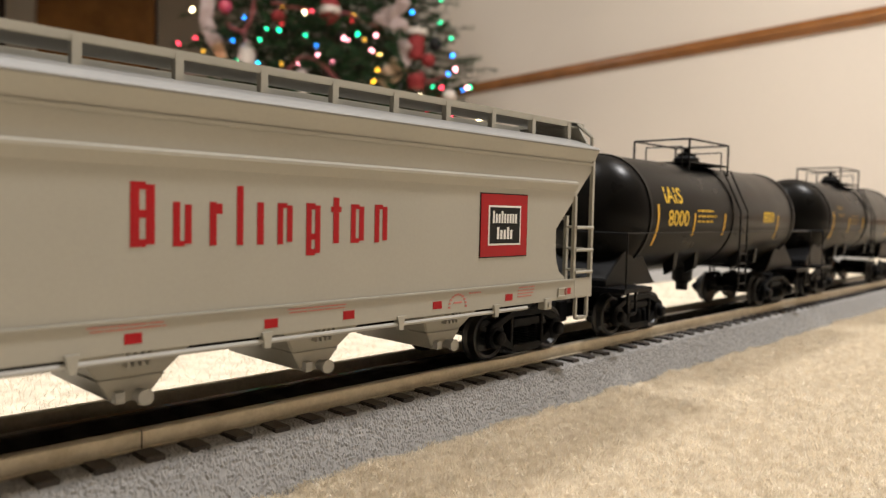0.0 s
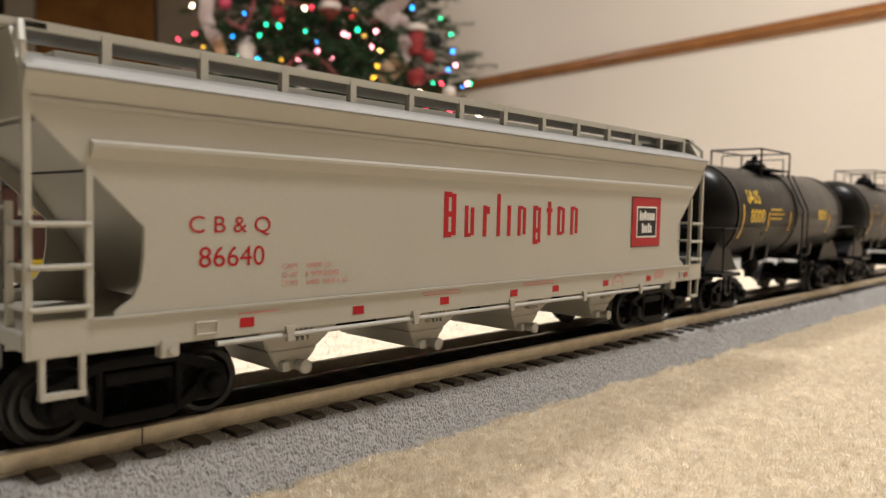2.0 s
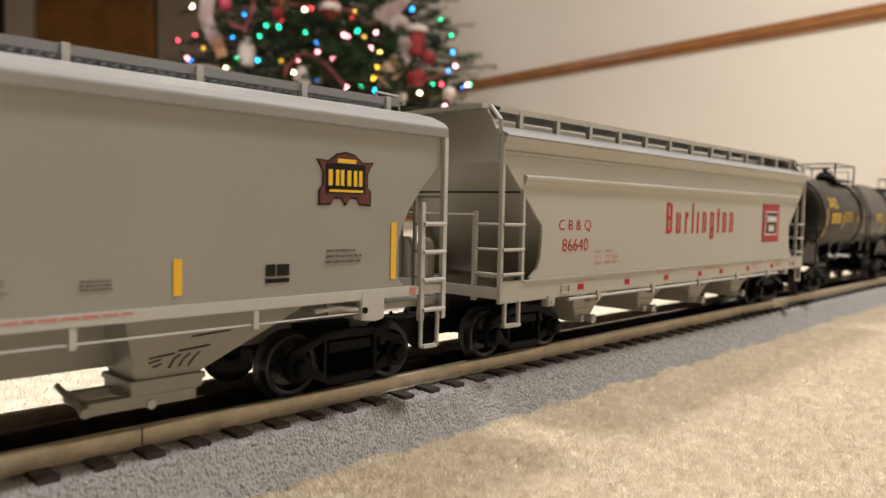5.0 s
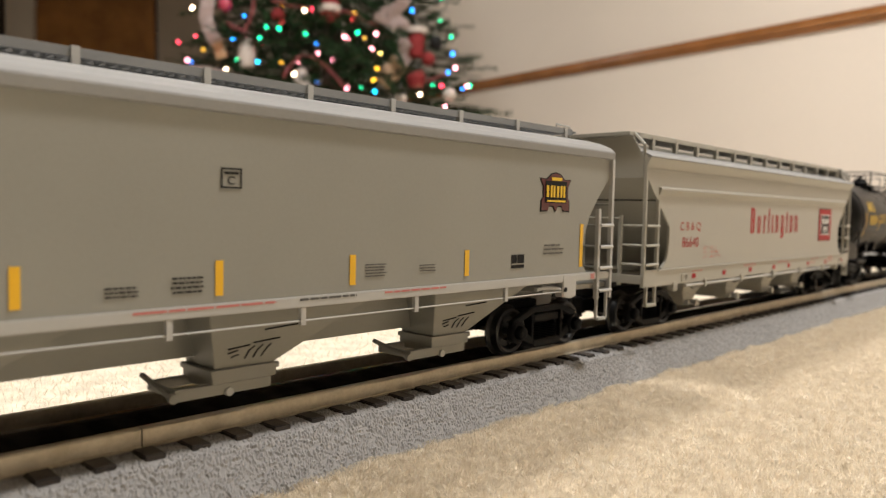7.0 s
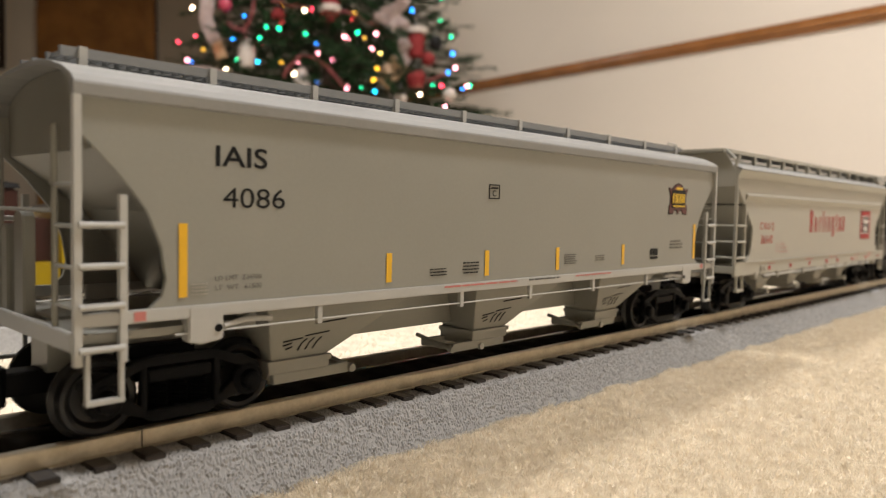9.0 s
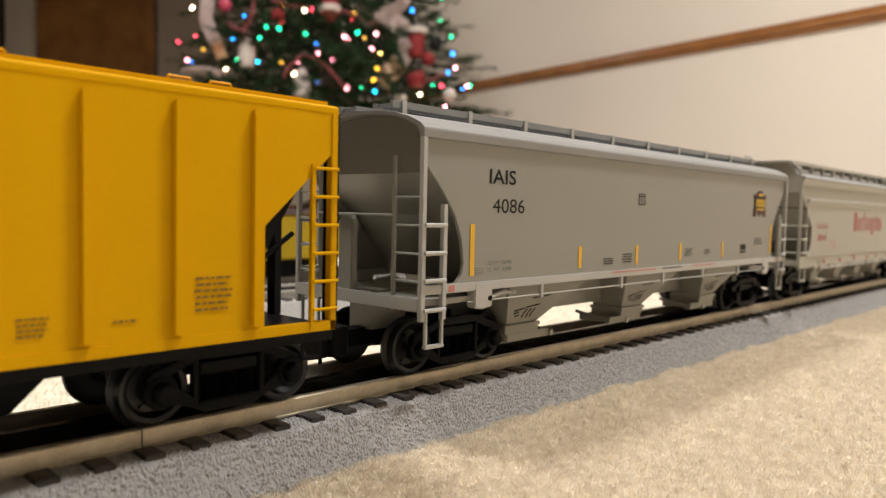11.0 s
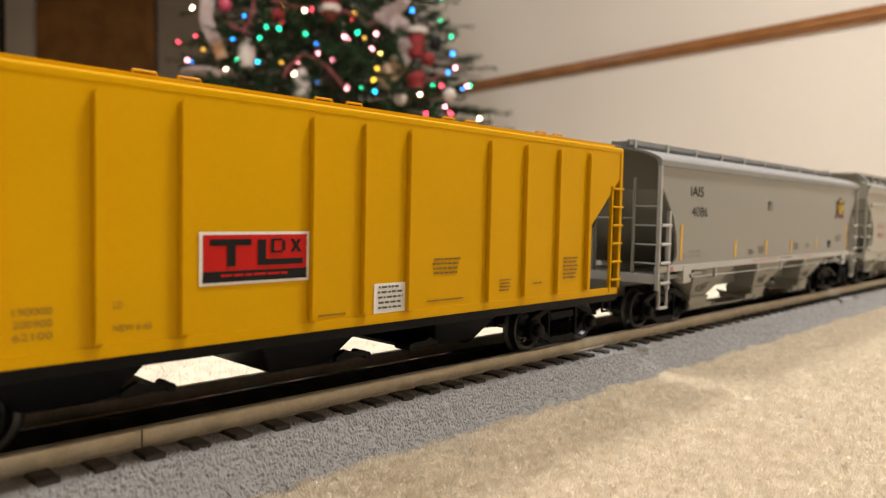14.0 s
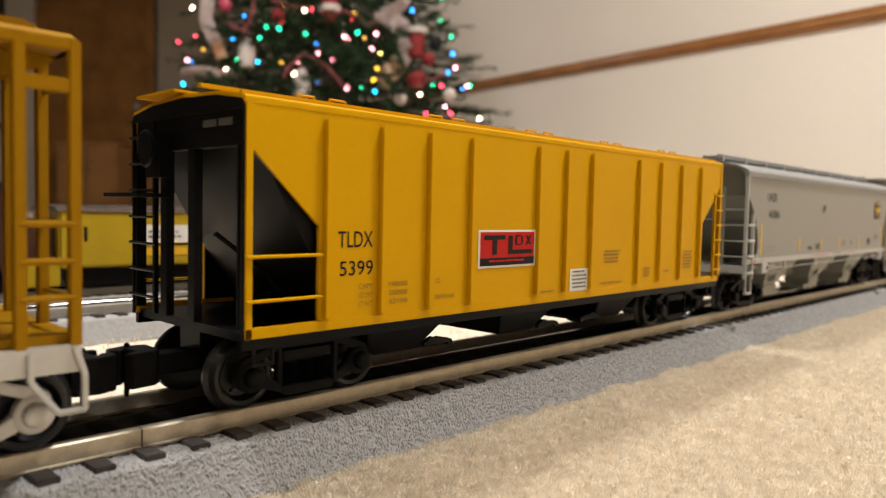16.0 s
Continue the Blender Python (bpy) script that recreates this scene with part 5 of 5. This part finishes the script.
    def wrap(ob):
        me = ob.data
        for v in me.vertices:
            a = (v.co.z - zc) / R
            v.co.y, v.co.z = -(R + 0.00025) * math.cos(a), zc + (R + 0.00025) * math.sin(a)
        me.update()
        return ob

    def curved_bar(x, z0, z1, w, material):
        bm = B()
        n = 8
        a = [(bm.verts.new((x - w, 0, z0 + (z1 - z0) * i / n)), bm.verts.new((x + w, 0, z0 + (z1 - z0) * i / n))) for i in range(n + 1)]
        for p, q in zip(a, a[1:]):
            bm.faces.new((p[0], p[1], q[1], q[0]))
        wrap(part("yellow_stripe", bm, material, car))
    if near:
        wrap(lettering("IAIS", -0.0815, 0.0648, 0.0185, 0.0086, 0, M_YPRINT, car, 0.012))
        wrap(lettering("8000", -0.0795, 0.0532, 0.0225, 0.0082, 0, M_YPRINT, car, 0.012))
        wrap(lettering("8000", 0.0450, 0.0552, 0.0180, 0.0072, 0, M_YPRINT, car, 0.012))
    else:
        wrap(bars(-0.0790, 0.0690, 0.0175, 0.012, 2, 0, M_BROWNINK, car, 31))
    for x, z0, z1 in ((-0.0900, 0.0430, 0.0640), (-0.0500, 0.0480, 0.0600), (-0.0120, 0.0480, 0.0600), (0.0700, 0.0450, 0.0600)):
        curved_bar(x, z0, z1, 0.0009, M_YBAR)
    wrap(bars(-0.0470, 0.0620, 0.0240, 0.0085, 3, 0, M_YPRINT if near else M_BROWNINK, car, 32))
    return car


# ----- the orange-yellow car that follows last -----
def caged_car(X):
    car = car_base("covered_hopper", "orange-yellow covered hopper car with silver sills and trucks", X)
    L, W = 0.1450, HALF
    part("hopper_body", prism(B(), [(-L + 0.002, 0.0870), (-L + 0.002, 0.0800), (-0.100, 0.0290), (0.098, 0.0290), (0.118, 0.0560), (0.122, 0.0870)], -W + 0.002, W - 0.002, "xz"), M_ORANGE, car, bevel=0.0004)
    half = [(-W - 0.0005, 0.0905), (-W - 0.0005, 0.0930), (-W + 0.004, 0.0950), (-0.015, 0.0972), (0, 0.0978)]
    part("roof", prism(B(), half + [(-p[0], p[1]) for p in reversed(half[:-1])], -L, L, "yz"), M_ORANGE, car, bevel=0.0004)
    part("roof_walk", box(B(), -L, L - 0.002, -0.012, 0.012, 0.0985, 0.0997), M_ORANGE, car)
    for s in (-1, 1):
        o = s * W
        part("side_sheet", prism(B(), [(-L, 0.0860), (-L, 0.0290), (0.1180, 0.0290), (0.1260, 0.0600), (0.1260, 0.0860)], *sorted((o, o - s * 0.0015)), "xz"), M_ORANGE, car)
        for x in (L - 0.0010, L - 0.0120):
            part("corner_post", box(B(), x - 0.0013, x + 0.0013, *sorted((o - s * 0.0016, o + s * 0.0006)), 0.0262, 0.0930), M_ORANGE, car, bevel=0.0003)
        part("side_beam", box(B(), L - 0.0120, L - 0.001, *sorted((o - s * 0.0014, o + s * 0.0004)), 0.0815, 0.0848), M_ORANGE, car, bevel=0.0003)
        for z in (0.0371, 0.0451, 0.0532):
            part("rung", rod(B(), (L - 0.0120, o, z), (L - 0.001, o, z), 0.0008), M_ORANGE, car)
        part("side_sill", box(B(), -L, L, *sorted((o - s * 0.002, o + s * 0.0006)), 0.0205, 0.0268), M_SILVER, car, "silver painted sill", 0.0003)
        bm = rods(B(), [(L - 0.0105, o + s * 0.001, 0.0255), (L - 0.0105, o + s * 0.001, 0.0195), (L - 0.0050, o + s * 0.001, 0.0120), (L + 0.0005, o + s * 0.001, 0.0120), (L + 0.0005, o + s * 0.001, 0.0200), (L - 0.0015, o + s * 0.001, 0.0262)], 0.0008, 8)
        part("step", bm, M_SILVER, car, smooth=True)
        part("end_post", box(B(), L - 0.0024, L, s * 0.0130 - 0.0012, s * 0.0130 + 0.0012, 0.0262, 0.0930), M_ORANGE, car, bevel=0.0002)
    for z in (0.0371, 0.0532, 0.0836):
        part("rung", rod(B(), (L - 0.001, -W, z), (L - 0.001, -0.0130, z), 0.0006), M_ORANGE, car)
    part("end_beam", box(B(), L - 0.003, L, -W, W, 0.0905, 0.0935), M_ORANGE, car, bevel=0.0004)
    part("header_panel", box(B(), 0.1225, 0.1250, -W + 0.003, W - 0.003, 0.0790, 0.0915), M_ORANGE, car, "orange panel under the roof")
    for y in (-0.022, 0.0, 0.022):
        part("roof_gusset", prism(B(), [(0.1250, 0.0905), (0.1440, 0.0905), (0.1410, 0.0880), (0.1290, 0.0840), (0.1250, 0.0800)], y - 0.0007, y + 0.0007, "xz"), M_ORANGE, car)
    part("roof_hatch", box(B(), 0.118, 0.138, -0.024, -0.012, 0.0958, 0.0978), M_ORANGE, car, bevel=0.0005)
    part("platform", box(B(), 0.100, L, -W + 0.001, W - 0.001, 0.0245, 0.0290), M_ORANGE, car)
    part("end_sill", box(B(), L - 0.0015, L + 0.0005, -W, W, 0.0215, 0.0262), M_SILVER, car, bevel=0.0003)
    sf = sideframe_mesh(M_SILVER)
    for e in (-1, 1):
        truck(car, e * 0.1190, sf, None, "silver painted truck with black wheels")
        coupler(car, e * (L + 0.003), e)
    part("centre_sill", box(B(), -0.145, 0.145, -0.006, 0.006, 0.0140, 0.0250), M_BLACK, car)
    for x in (-0.04, 0.04):
        part("chute", frustum(B(), x, (0.028, 0.028), (0.013, 0.020), 0.0290, 0.0090), M_ORANGE, car)
    return car


pale_hopper(0.2368)
grey_hopper(-0.1176)
yellow_hopper(-0.4620)
tank_car(0.5525, True)
tank_car(0.8290, False)
caged_car(-0.7950)

# ---------- the standing train behind ----------


def standing_car(name, label, x, length, body_m, z0, z1, roof_m, panel, cat):
    car = thing(name, label, cat, "standing train", pose(x, 0.535, RAIL_Z))
    h, W = length / 2, 0.026
    part("body", box(B(), -h, h, -W, W, z0, z1), body_m, car, bevel=0.0015)
    part("roof", prism(B(), [(-W - 0.001, z1), (-W + 0.004, z1 + 0.003), (0, z1 + 0.0045), (W - 0.004, z1 + 0.003), (W + 0.001, z1)], -h - 0.001, h + 0.001, "yz"), roof_m, car)
    part("underframe", box(B(), -h + 0.006, h - 0.006, -0.0225, 0.0225, 0.0012, z0), M_BLACK, car, bevel=0.001)
    part("end_step", box(B(), -h - 0.0205, -h + 0.001, -W, W, 0.003, 0.019), body_m, car, "yellow stepped end platform" if panel else "", 0.001)
    if panel:
        part("panel", box(B(), panel[0], panel[1], -W - 0.0006, -W, 0.029, 0.043), M_WHITE, car, "white panel with grey marks")
        bars(panel[0] + 0.004, 0.0390, 0.026, 0.0070, 2, -W - 0.0008, M_INKGREY, car, 41)
        part("stripe", box(B(), panel[0], panel[1], -W - 0.0005, -W + 0.0001, 0.0215, 0.0265), M_YBAR, car)
    if panel:
        part("vestibule", box(B(), -h - 0.0185, -h + 0.0005, -W * 0.75, W * 0.75, 0.0188, 0.0470), M_REDBROWN, car, "dark brown end vestibule", 0.0008)
    part("window", box(B(), -0.1020, -0.0998, -W - 0.0006, -W + 0.001, 0.0320, 0.0420), M_INK, car, "narrow dark window", 0.0004)
    for s in (-1, 1):
        for d in (-0.016, 0.016):
            bm = B()
            for w in (-0.0165, 0.0165):
                lathe(bm, [(0.001, w - 0.0015), (0.008, w - 0.0015), (0.0085, w), (0.008, w + 0.0015), (0.001, w + 0.0015)], "y", 18, (s * (h - 0.03) + d, 0, 0.0082))
            rod(bm, (s * (h - 0.03) + d, -0.018, 0.0082), (s * (h - 0.03) + d, 0.018, 0.0082), 0.0015, 8)
            part("wheelset", bm, M_WHEEL, car)
        part("truck", box(B(), s * (h - 0.03) - 0.022, s * (h - 0.03) + 0.022, -0.021, 0.021, 0.0075, 0.0125), M_TRUCK, car, bevel=0.001)
    return car


standing_car("standing_car", "bright yellow toy car with white panel on the second track", 0.288, 0.235, M_BGYELLOW, 0.0145, 0.0520, M_DARKWOOD, (-0.063, -0.020), "toy rail car")
standing_car("standing_car", "dark red toy car standing on the second track", 0.0295, 0.235, M_REDBROWN, 0.014, 0.066, M_BLACK, None, "toy rail car")

# ---------- the decorated tree ----------
TREE = Vector((1.61, 2.116, 0))
TOWARD = Vector((-0.6056, -0.7958, 0))         # from the tree to the camera
ACROSS = Vector((0.72, -0.694, 0))             # along the picture, left to right


def cone(z):
    """Radius of the crown at height z."""
    return max(0.03, 0.56 * (1.95 - z) / 1.55)


def fir_tree():
    t = thing("christmas_tree", "dark green artificial fir tree with ribbons and coloured lights", "christmas tree", m=Matrix.Translation(TREE))
    bm = lathe(B(), [(0.034, 0.0), (0.030, 0.5), (0.020, 1.2), (0.006, 1.95)], "z", 12)
    for k in range(4):
        a = k * math.pi / 2 + 0.4
        rod(bm, (0, 0, 0.12), (0.28 * math.cos(a), 0.28 * math.sin(a), 0.012), 0.012, 8)
    part("trunk", bm, M_BARK, t, "brown trunk on a four-legged stand")
    r = random.Random(9)
    V, Fc = [], []
    bm = B()
    for i in range(430):
        z = 0.33 + 1.6 * (i / 430) ** 1.15
        R = cone(z) * r.uniform(0.78, 1.06)
        a = i * 2.39996 + r.uniform(-0.2, 0.2)
        d = Vector((math.cos(a), math.sin(a), 0))
        root, tip = Vector((0, 0, z + 0.02)), d * R + Vector((0, 0, z - 0.06 + r.uniform(-0.03, 0.05)))
        if R > 0.12:
            rod(bm, root, tip, 0.003, 4)
        twigs = [(root, tip)]
        for k in range(5):
            f = 0.35 + 0.13 * k
            p = root.lerp(tip, f)
            side = Vector((-d.y, d.x, 0)) * (1 if k % 2 else -1)
            twigs.append((p, p + (d * 0.6 + side * r.uniform(0.5, 1.0)).normalized() * R * 0.34 + Vector((0, 0, r.uniform(-0.03, 0.03)))))
        for p, q in twigs:
            n = max(8, int((q - p).length * 300))
            w = (q - p).normalized()
            for k in range(n):
                c = p.lerp(q, 0.2 + 0.8 * (k + r.random()) / n)
                o = Vector((r.gauss(0, 1), r.gauss(0, 1), r.gauss(0, 1)))
                e = (o - w * o.dot(w)).normalized() * r.uniform(0.014, 0.026) + w * 0.012
                sd = e.cross(w).normalized() * 0.0021
                b = len(V)
                V += [c - sd, c + sd, c + e]
                Fc.append((b, b + 1, b + 2))
    part("branch_frame", bm, M_BARK, t)
    crown = new("needles", mesh_of("needles", [tuple(v) for v in V], Fc, M_NEEDLE))
    crown.parent = t
    tagged(crown, "dark green fir needles", kind="stuff")
    return t


fir_tree()


def on_tree(a, z, out=0.0):
    """A place on the near face of the crown: a metres across, z up."""
    d = math.sqrt(max(0.0, (cone(z) * 1.02) ** 2 - a * a)) if abs(a) < cone(z) * 1.02 else 0.0
    dd = min(d, 0.30) * 0.5 + 0.15
    k = (2.6 - dd) / 2.45
    return TREE + ACROSS * (a * k) + TOWARD * (dd + out) + Vector((0, 0, 0.078 + (z - 0.078) * k))


def bulb(color_name, color, strength, places):
    bm = lathe(B(), [(0.0012, 0.0085), (0.0034, 0.0072), (0.0046, 0.0038), (0.0042, -0.0010), (0.0032, -0.0040)], "z", 10)
    me = finish(bm, "bulb", glow("glowing_" + color_name, color, strength), 0, True)
    sock = finish(lathe(B(), [(0.0036, -0.0040), (0.0042, -0.0042), (0.0042, -0.0150), (0.0020, -0.0160)], "z", 8), "socket", M_BARK, 0, True)
    r = random.Random(len(places))
    for a, z in places:
        t = thing("fairy_light", color_name + " glowing fairy light clipped to the tree", "fairy light", "fairy lights on the tree",
                  Matrix.Translation(on_tree(a, z, 0.03)) @ pose(0, 0, 0, r.uniform(-50, 50), r.uniform(-50, 50), 0))
        for nm, m_ in (("bulb", me), ("socket", sock)):
            o = new(nm, m_)
            o.parent = t


bulb("red", (1.0, 0.05, 0.09), 9, [(-0.496, 0.606), (-0.443, 0.625), (-0.219, 0.612), (-0.065, 0.725), (-0.382, 0.849), (0.369, 0.488), (-0.052, 0.812), (0.317, 0.395), (0.4, 0.399)])
bulb("dim_red", (1.0, 0.05, 0.06), 2.0, [(-0.164, 0.681), (0.069, 0.698)])
bulb("pink", (1.0, 0.30, 0.36), 15, [(-0.281, 0.628), (-0.365, 0.576), (0.041, 0.639), (0.056, 0.634), (0.149, 0.652), (0.135, 0.602), (-0.043, 0.581), (0.004, 0.561), (-0.107, 0.553), (0.051, 0.472), (0.23, 0.451), (0.333, 0.566), (0.413, 0.549), (0.38, 0.418), (-0.467, 0.549), (0.45, 0.49)])
bulb("green", (0.01, 0.66, 0.27), 9, [(-0.212, 0.664), (-0.17, 0.66), (-0.231, 0.627), (-0.085, 0.644), (0.086, 0.654), (-0.307, 0.554), (0.103, 0.477), (0.338, 0.488), (0.36, 0.7), (0.397, 0.649), (0.462, 0.49), (0.359, 0.778)])
bulb("blue", (0.01, 0.24, 1.0), 9, [(-0.285, 0.697), (-0.32, 0.62), (-0.044, 0.613), (0.264, 0.732), (0.401, 0.594), (0.388, 0.532), (0.438, 0.479), (-0.454, 0.544)])
bulb("cyan", (0.01, 0.50, 0.95), 9, [(-0.238, 0.549), (0.146, 0.463), (-0.479, 0.471)])
bulb("dim_blue", (0.02, 0.24, 0.9), 2.0, [(-0.045, 0.488)])
bulb("amber", (1.0, 0.50, 0.03), 6, [(-0.16, 0.741), (0.077, 0.714), (0.155, 0.539), (0.14, 0.502)])
bulb("pale_yellow", (1.0, 0.68, 0.16), 12, [(0.162, 0.588)])
bulb("dim_amber", (1.0, 0.55, 0.05), 1.6, [(0.11, 0.636), (-0.416, 0.583), (-0.161, 0.552)])
bulb("warm_white", (1.0, 0.76, 0.46), 22, [(-0.453, 0.717), (-0.087, 0.721), (-0.34, 0.522), (-0.121, 0.513), (0.294, 0.457), (0.495, 0.383)])


def ribbon(path, width, material, label, twist=0.15):
    """A folded strip that follows a path over the crown."""
    bm = B()
    pts = [on_tree(a, z, 0.05) for a, z in path]
    fine = []
    for i in range(len(pts) - 1):
        p0, p1, p2, p3 = pts[max(i - 1, 0)], pts[i], pts[i + 1], pts[min(i + 2, len(pts) - 1)]
        for k in range(8):
            u = k / 8
            fine.append(0.5 * ((2 * p1) + (p2 - p0) * u + (2 * p0 - 5 * p1 + 4 * p2 - p3) * u * u + (3 * p1 - p0 - 3 * p2 + p3) * u ** 3))
    fine.append(pts[-1])
    rows_ = []
    for i, p in enumerate(fine):
        d = (fine[min(i + 1, len(fine) - 1)] - fine[max(i - 1, 0)]).normalized()
        s = d.cross(TOWARD).normalized() * width / 2
        s = Matrix.Rotation(twist * math.sin(i * 0.5), 3, d) @ s
        off = TOWARD * 0.006 * math.sin(i * 0.5)
        rows_.append([bm.verts.new(p - s + off), bm.verts.new(p + TOWARD * 0.006 + off), bm.verts.new(p + s + off)])
    for a, b in zip(rows_, rows_[1:]):
        for k in (0, 1):
            bm.faces.new((a[k], a[k + 1], b[k + 1], b[k]))
    bmesh.ops.solidify(bm, geom=bm.faces, thickness=0.0012)
    ob = part("ribbon", bm, material, None, smooth=True)
    return tagged(ob, label, "ribbon")


ribbon([(-0.4, 0.808), (-0.4, 0.737), (-0.403, 0.681), (-0.387, 0.635), (-0.368, 0.605)], 0.042, M_RIBBON, "pale pink ribbon hanging down the tree")
ribbon([(-0.37, 0.607), (-0.36, 0.583), (-0.349, 0.553)], 0.034, M_GOLD, "peach gold ribbon tail on the tree")
ribbon([(0.16, 0.681), (0.169, 0.713), (0.191, 0.711), (0.215, 0.692), (0.239, 0.654), (0.248, 0.619), (0.241, 0.585), (0.224, 0.556)], 0.052, M_RIBBON, "wide pale ribbon curling down the tree", 0.35)
ribbon([(0.227, 0.563), (0.211, 0.54), (0.189, 0.518), (0.165, 0.49)], 0.060, M_GOLD, "peach gold ribbon end on the tree")
ribbon([(0.199, 0.817), (0.224, 0.777), (0.234, 0.754), (0.204, 0.727)], 0.038, M_RIBBON, "pale ribbon loop on the tree")
ribbon([(-0.153, 0.497), (-0.134, 0.534), (-0.106, 0.564), (-0.069, 0.569), (-0.015, 0.54), (0.02, 0.501), (0.05, 0.469)], 0.012, M_BEAD, "dusky pink bead garland looped on the tree", 0.2)
ribbon([(-0.483, 0.506), (-0.442, 0.518), (-0.4, 0.515), (-0.337, 0.503)], 0.022, M_RIBBON, "pale ribbon lying on the low branches", 0.3)
ribbon([(-0.251, 0.803), (-0.251, 0.746), (-0.259, 0.693), (-0.281, 0.646), (-0.278, 0.623)], 0.013, M_BEAD, "dusky pink bead garland hanging on the tree", 0.2)
ribbon([(-0.337, 0.673), (-0.323, 0.66), (-0.284, 0.646)], 0.012, M_BEAD, "short dusky pink bead garland on the tree", 0.2)
ribbon([(-0.194, 0.744), (-0.14, 0.734), (-0.094, 0.728), (-0.065, 0.72)], 0.010, M_BEAD, "dusky pink bead garland on the tree", 0.2)
ribbon([(0.03, 0.719), (0.076, 0.709), (0.114, 0.689), (0.154, 0.679)], 0.010, M_BEAD, "dusky pink bead garland on the tree", 0.2)
ribbon([(0.382, 0.528), (0.341, 0.511), (0.32, 0.503), (0.296, 0.495)], 0.009, M_BEAD, "dusky pink bead garland on the tree", 0.2)


def ornament(a, z, prof, material, label, band=None):
    t = thing("tree_ornament", label, "ornament", "ornaments on the tree", Matrix.Translation(on_tree(a, z, 0.04)))
    part("body", lathe(B(), prof, "z", 20), material, t, smooth=True)
    if band:
        part("cap", lathe(B(), band[0], "z", 20), band[1], t, smooth=True)
    part("hook", rod(B(), (0, 0, prof[-1][1]), (0, 0, prof[-1][1] + 0.03), 0.001, 6), M_SILVER, t)


JAR = [(0.012, -0.045), (0.024, -0.042), (0.027, -0.02), (0.025, 0.015), (0.016, 0.03), (0.015, 0.04), (0.006, 0.046)]
BALL = [(0.003, -0.021), (0.011, -0.018), (0.018, -0.011), (0.021, 0.0), (0.018, 0.011), (0.011, 0.018), (0.003, 0.021)]
SOCK = [(0.005, -0.050), (0.022, -0.046), (0.026, -0.01), (0.025, 0.022), (0.02, 0.03)]
CUFF = [(0.026, 0.022), (0.034, 0.024), (0.034, 0.040), (0.026, 0.043)]
ornament(-0.274, 0.576, JAR, M_CERAMIC, "white ceramic jar-shaped ornament")
ornament(-0.095, 0.484, JAR, M_CERAMIC, "white ceramic ornament on a low branch of the tree")
ornament(0.23, 0.443, BALL, M_CERAMIC, "pale round ceramic bauble on a low branch")
ornament(-0.006, 0.733, [(0.004, -0.045), (0.024, -0.038), (0.032, -0.015), (0.030, 0.015), (0.016, 0.035), (0.004, 0.045)], M_FELT, "red felt ornament with a white band", ([(0.029, -0.020), (0.035, -0.014), (0.035, 0.002), (0.029, 0.006)], M_CERAMIC))
ornament(-0.344, 0.729, BALL, M_PINK, "round deep pink bauble on the tree")
ornament(0.279, 0.631, SOCK, M_FELT, "red felt stocking ornament with pale cuff", (CUFF, M_CERAMIC))
ornament(0.282, 0.512, [(0.004, -0.030), (0.024, -0.026), (0.030, 0.0), (0.020, 0.022), (0.004, 0.028)], M_FELT, "squat red felt ornament on the tree")
ornament(0.32, 0.575, BALL, M_FELT, "round red felt bauble beside the stocking")
ornament(0.342, 0.629, BALL, M_INK, "round black bauble on the tree")
ornament(0.392, 0.461, BALL, M_CERAMIC, "pale round ceramic bauble on the tree")
ornament(-0.173, 0.703, BALL, M_FELT, "round dark red felt bauble on the tree")

# ---------- what moves ----------
TRAIN = [(0, -0.1305), (1, -0.0776), (2, -0.0257), (3, 0.0265), (4, 0.0797), (5.25, 0.1448), (6.5, 0.2100), (7.5, 0.2622), (8.5, 0.3146), (9.5, 0.3672), (10.5, 0.4205), (11.5, 0.4738), (12.5, 0.5270), (13.5, 0.5797), (14.5, 0.6321), (15.2, 0.6686), (16, 0.7113)]


def along(t):
    return float(np.interp(t, [r[0] for r in TRAIN], [r[1] for r in TRAIN]))


def motions():
    for car, x in MOVERS:
        walk(car, [(t, pose(x + s, TRACK_Y, RAIL_Z)) for t, s in TRAIN])
    for w, x in ROLLERS:
        turn = [(t * 0.2, math.degrees(along(t * 0.2) / WHEEL_R)) for t in range(81)]
        walk(w, [(t, pose(x, 0, WHEEL_R, 0, a, 0)) for t, a in turn])


motions()
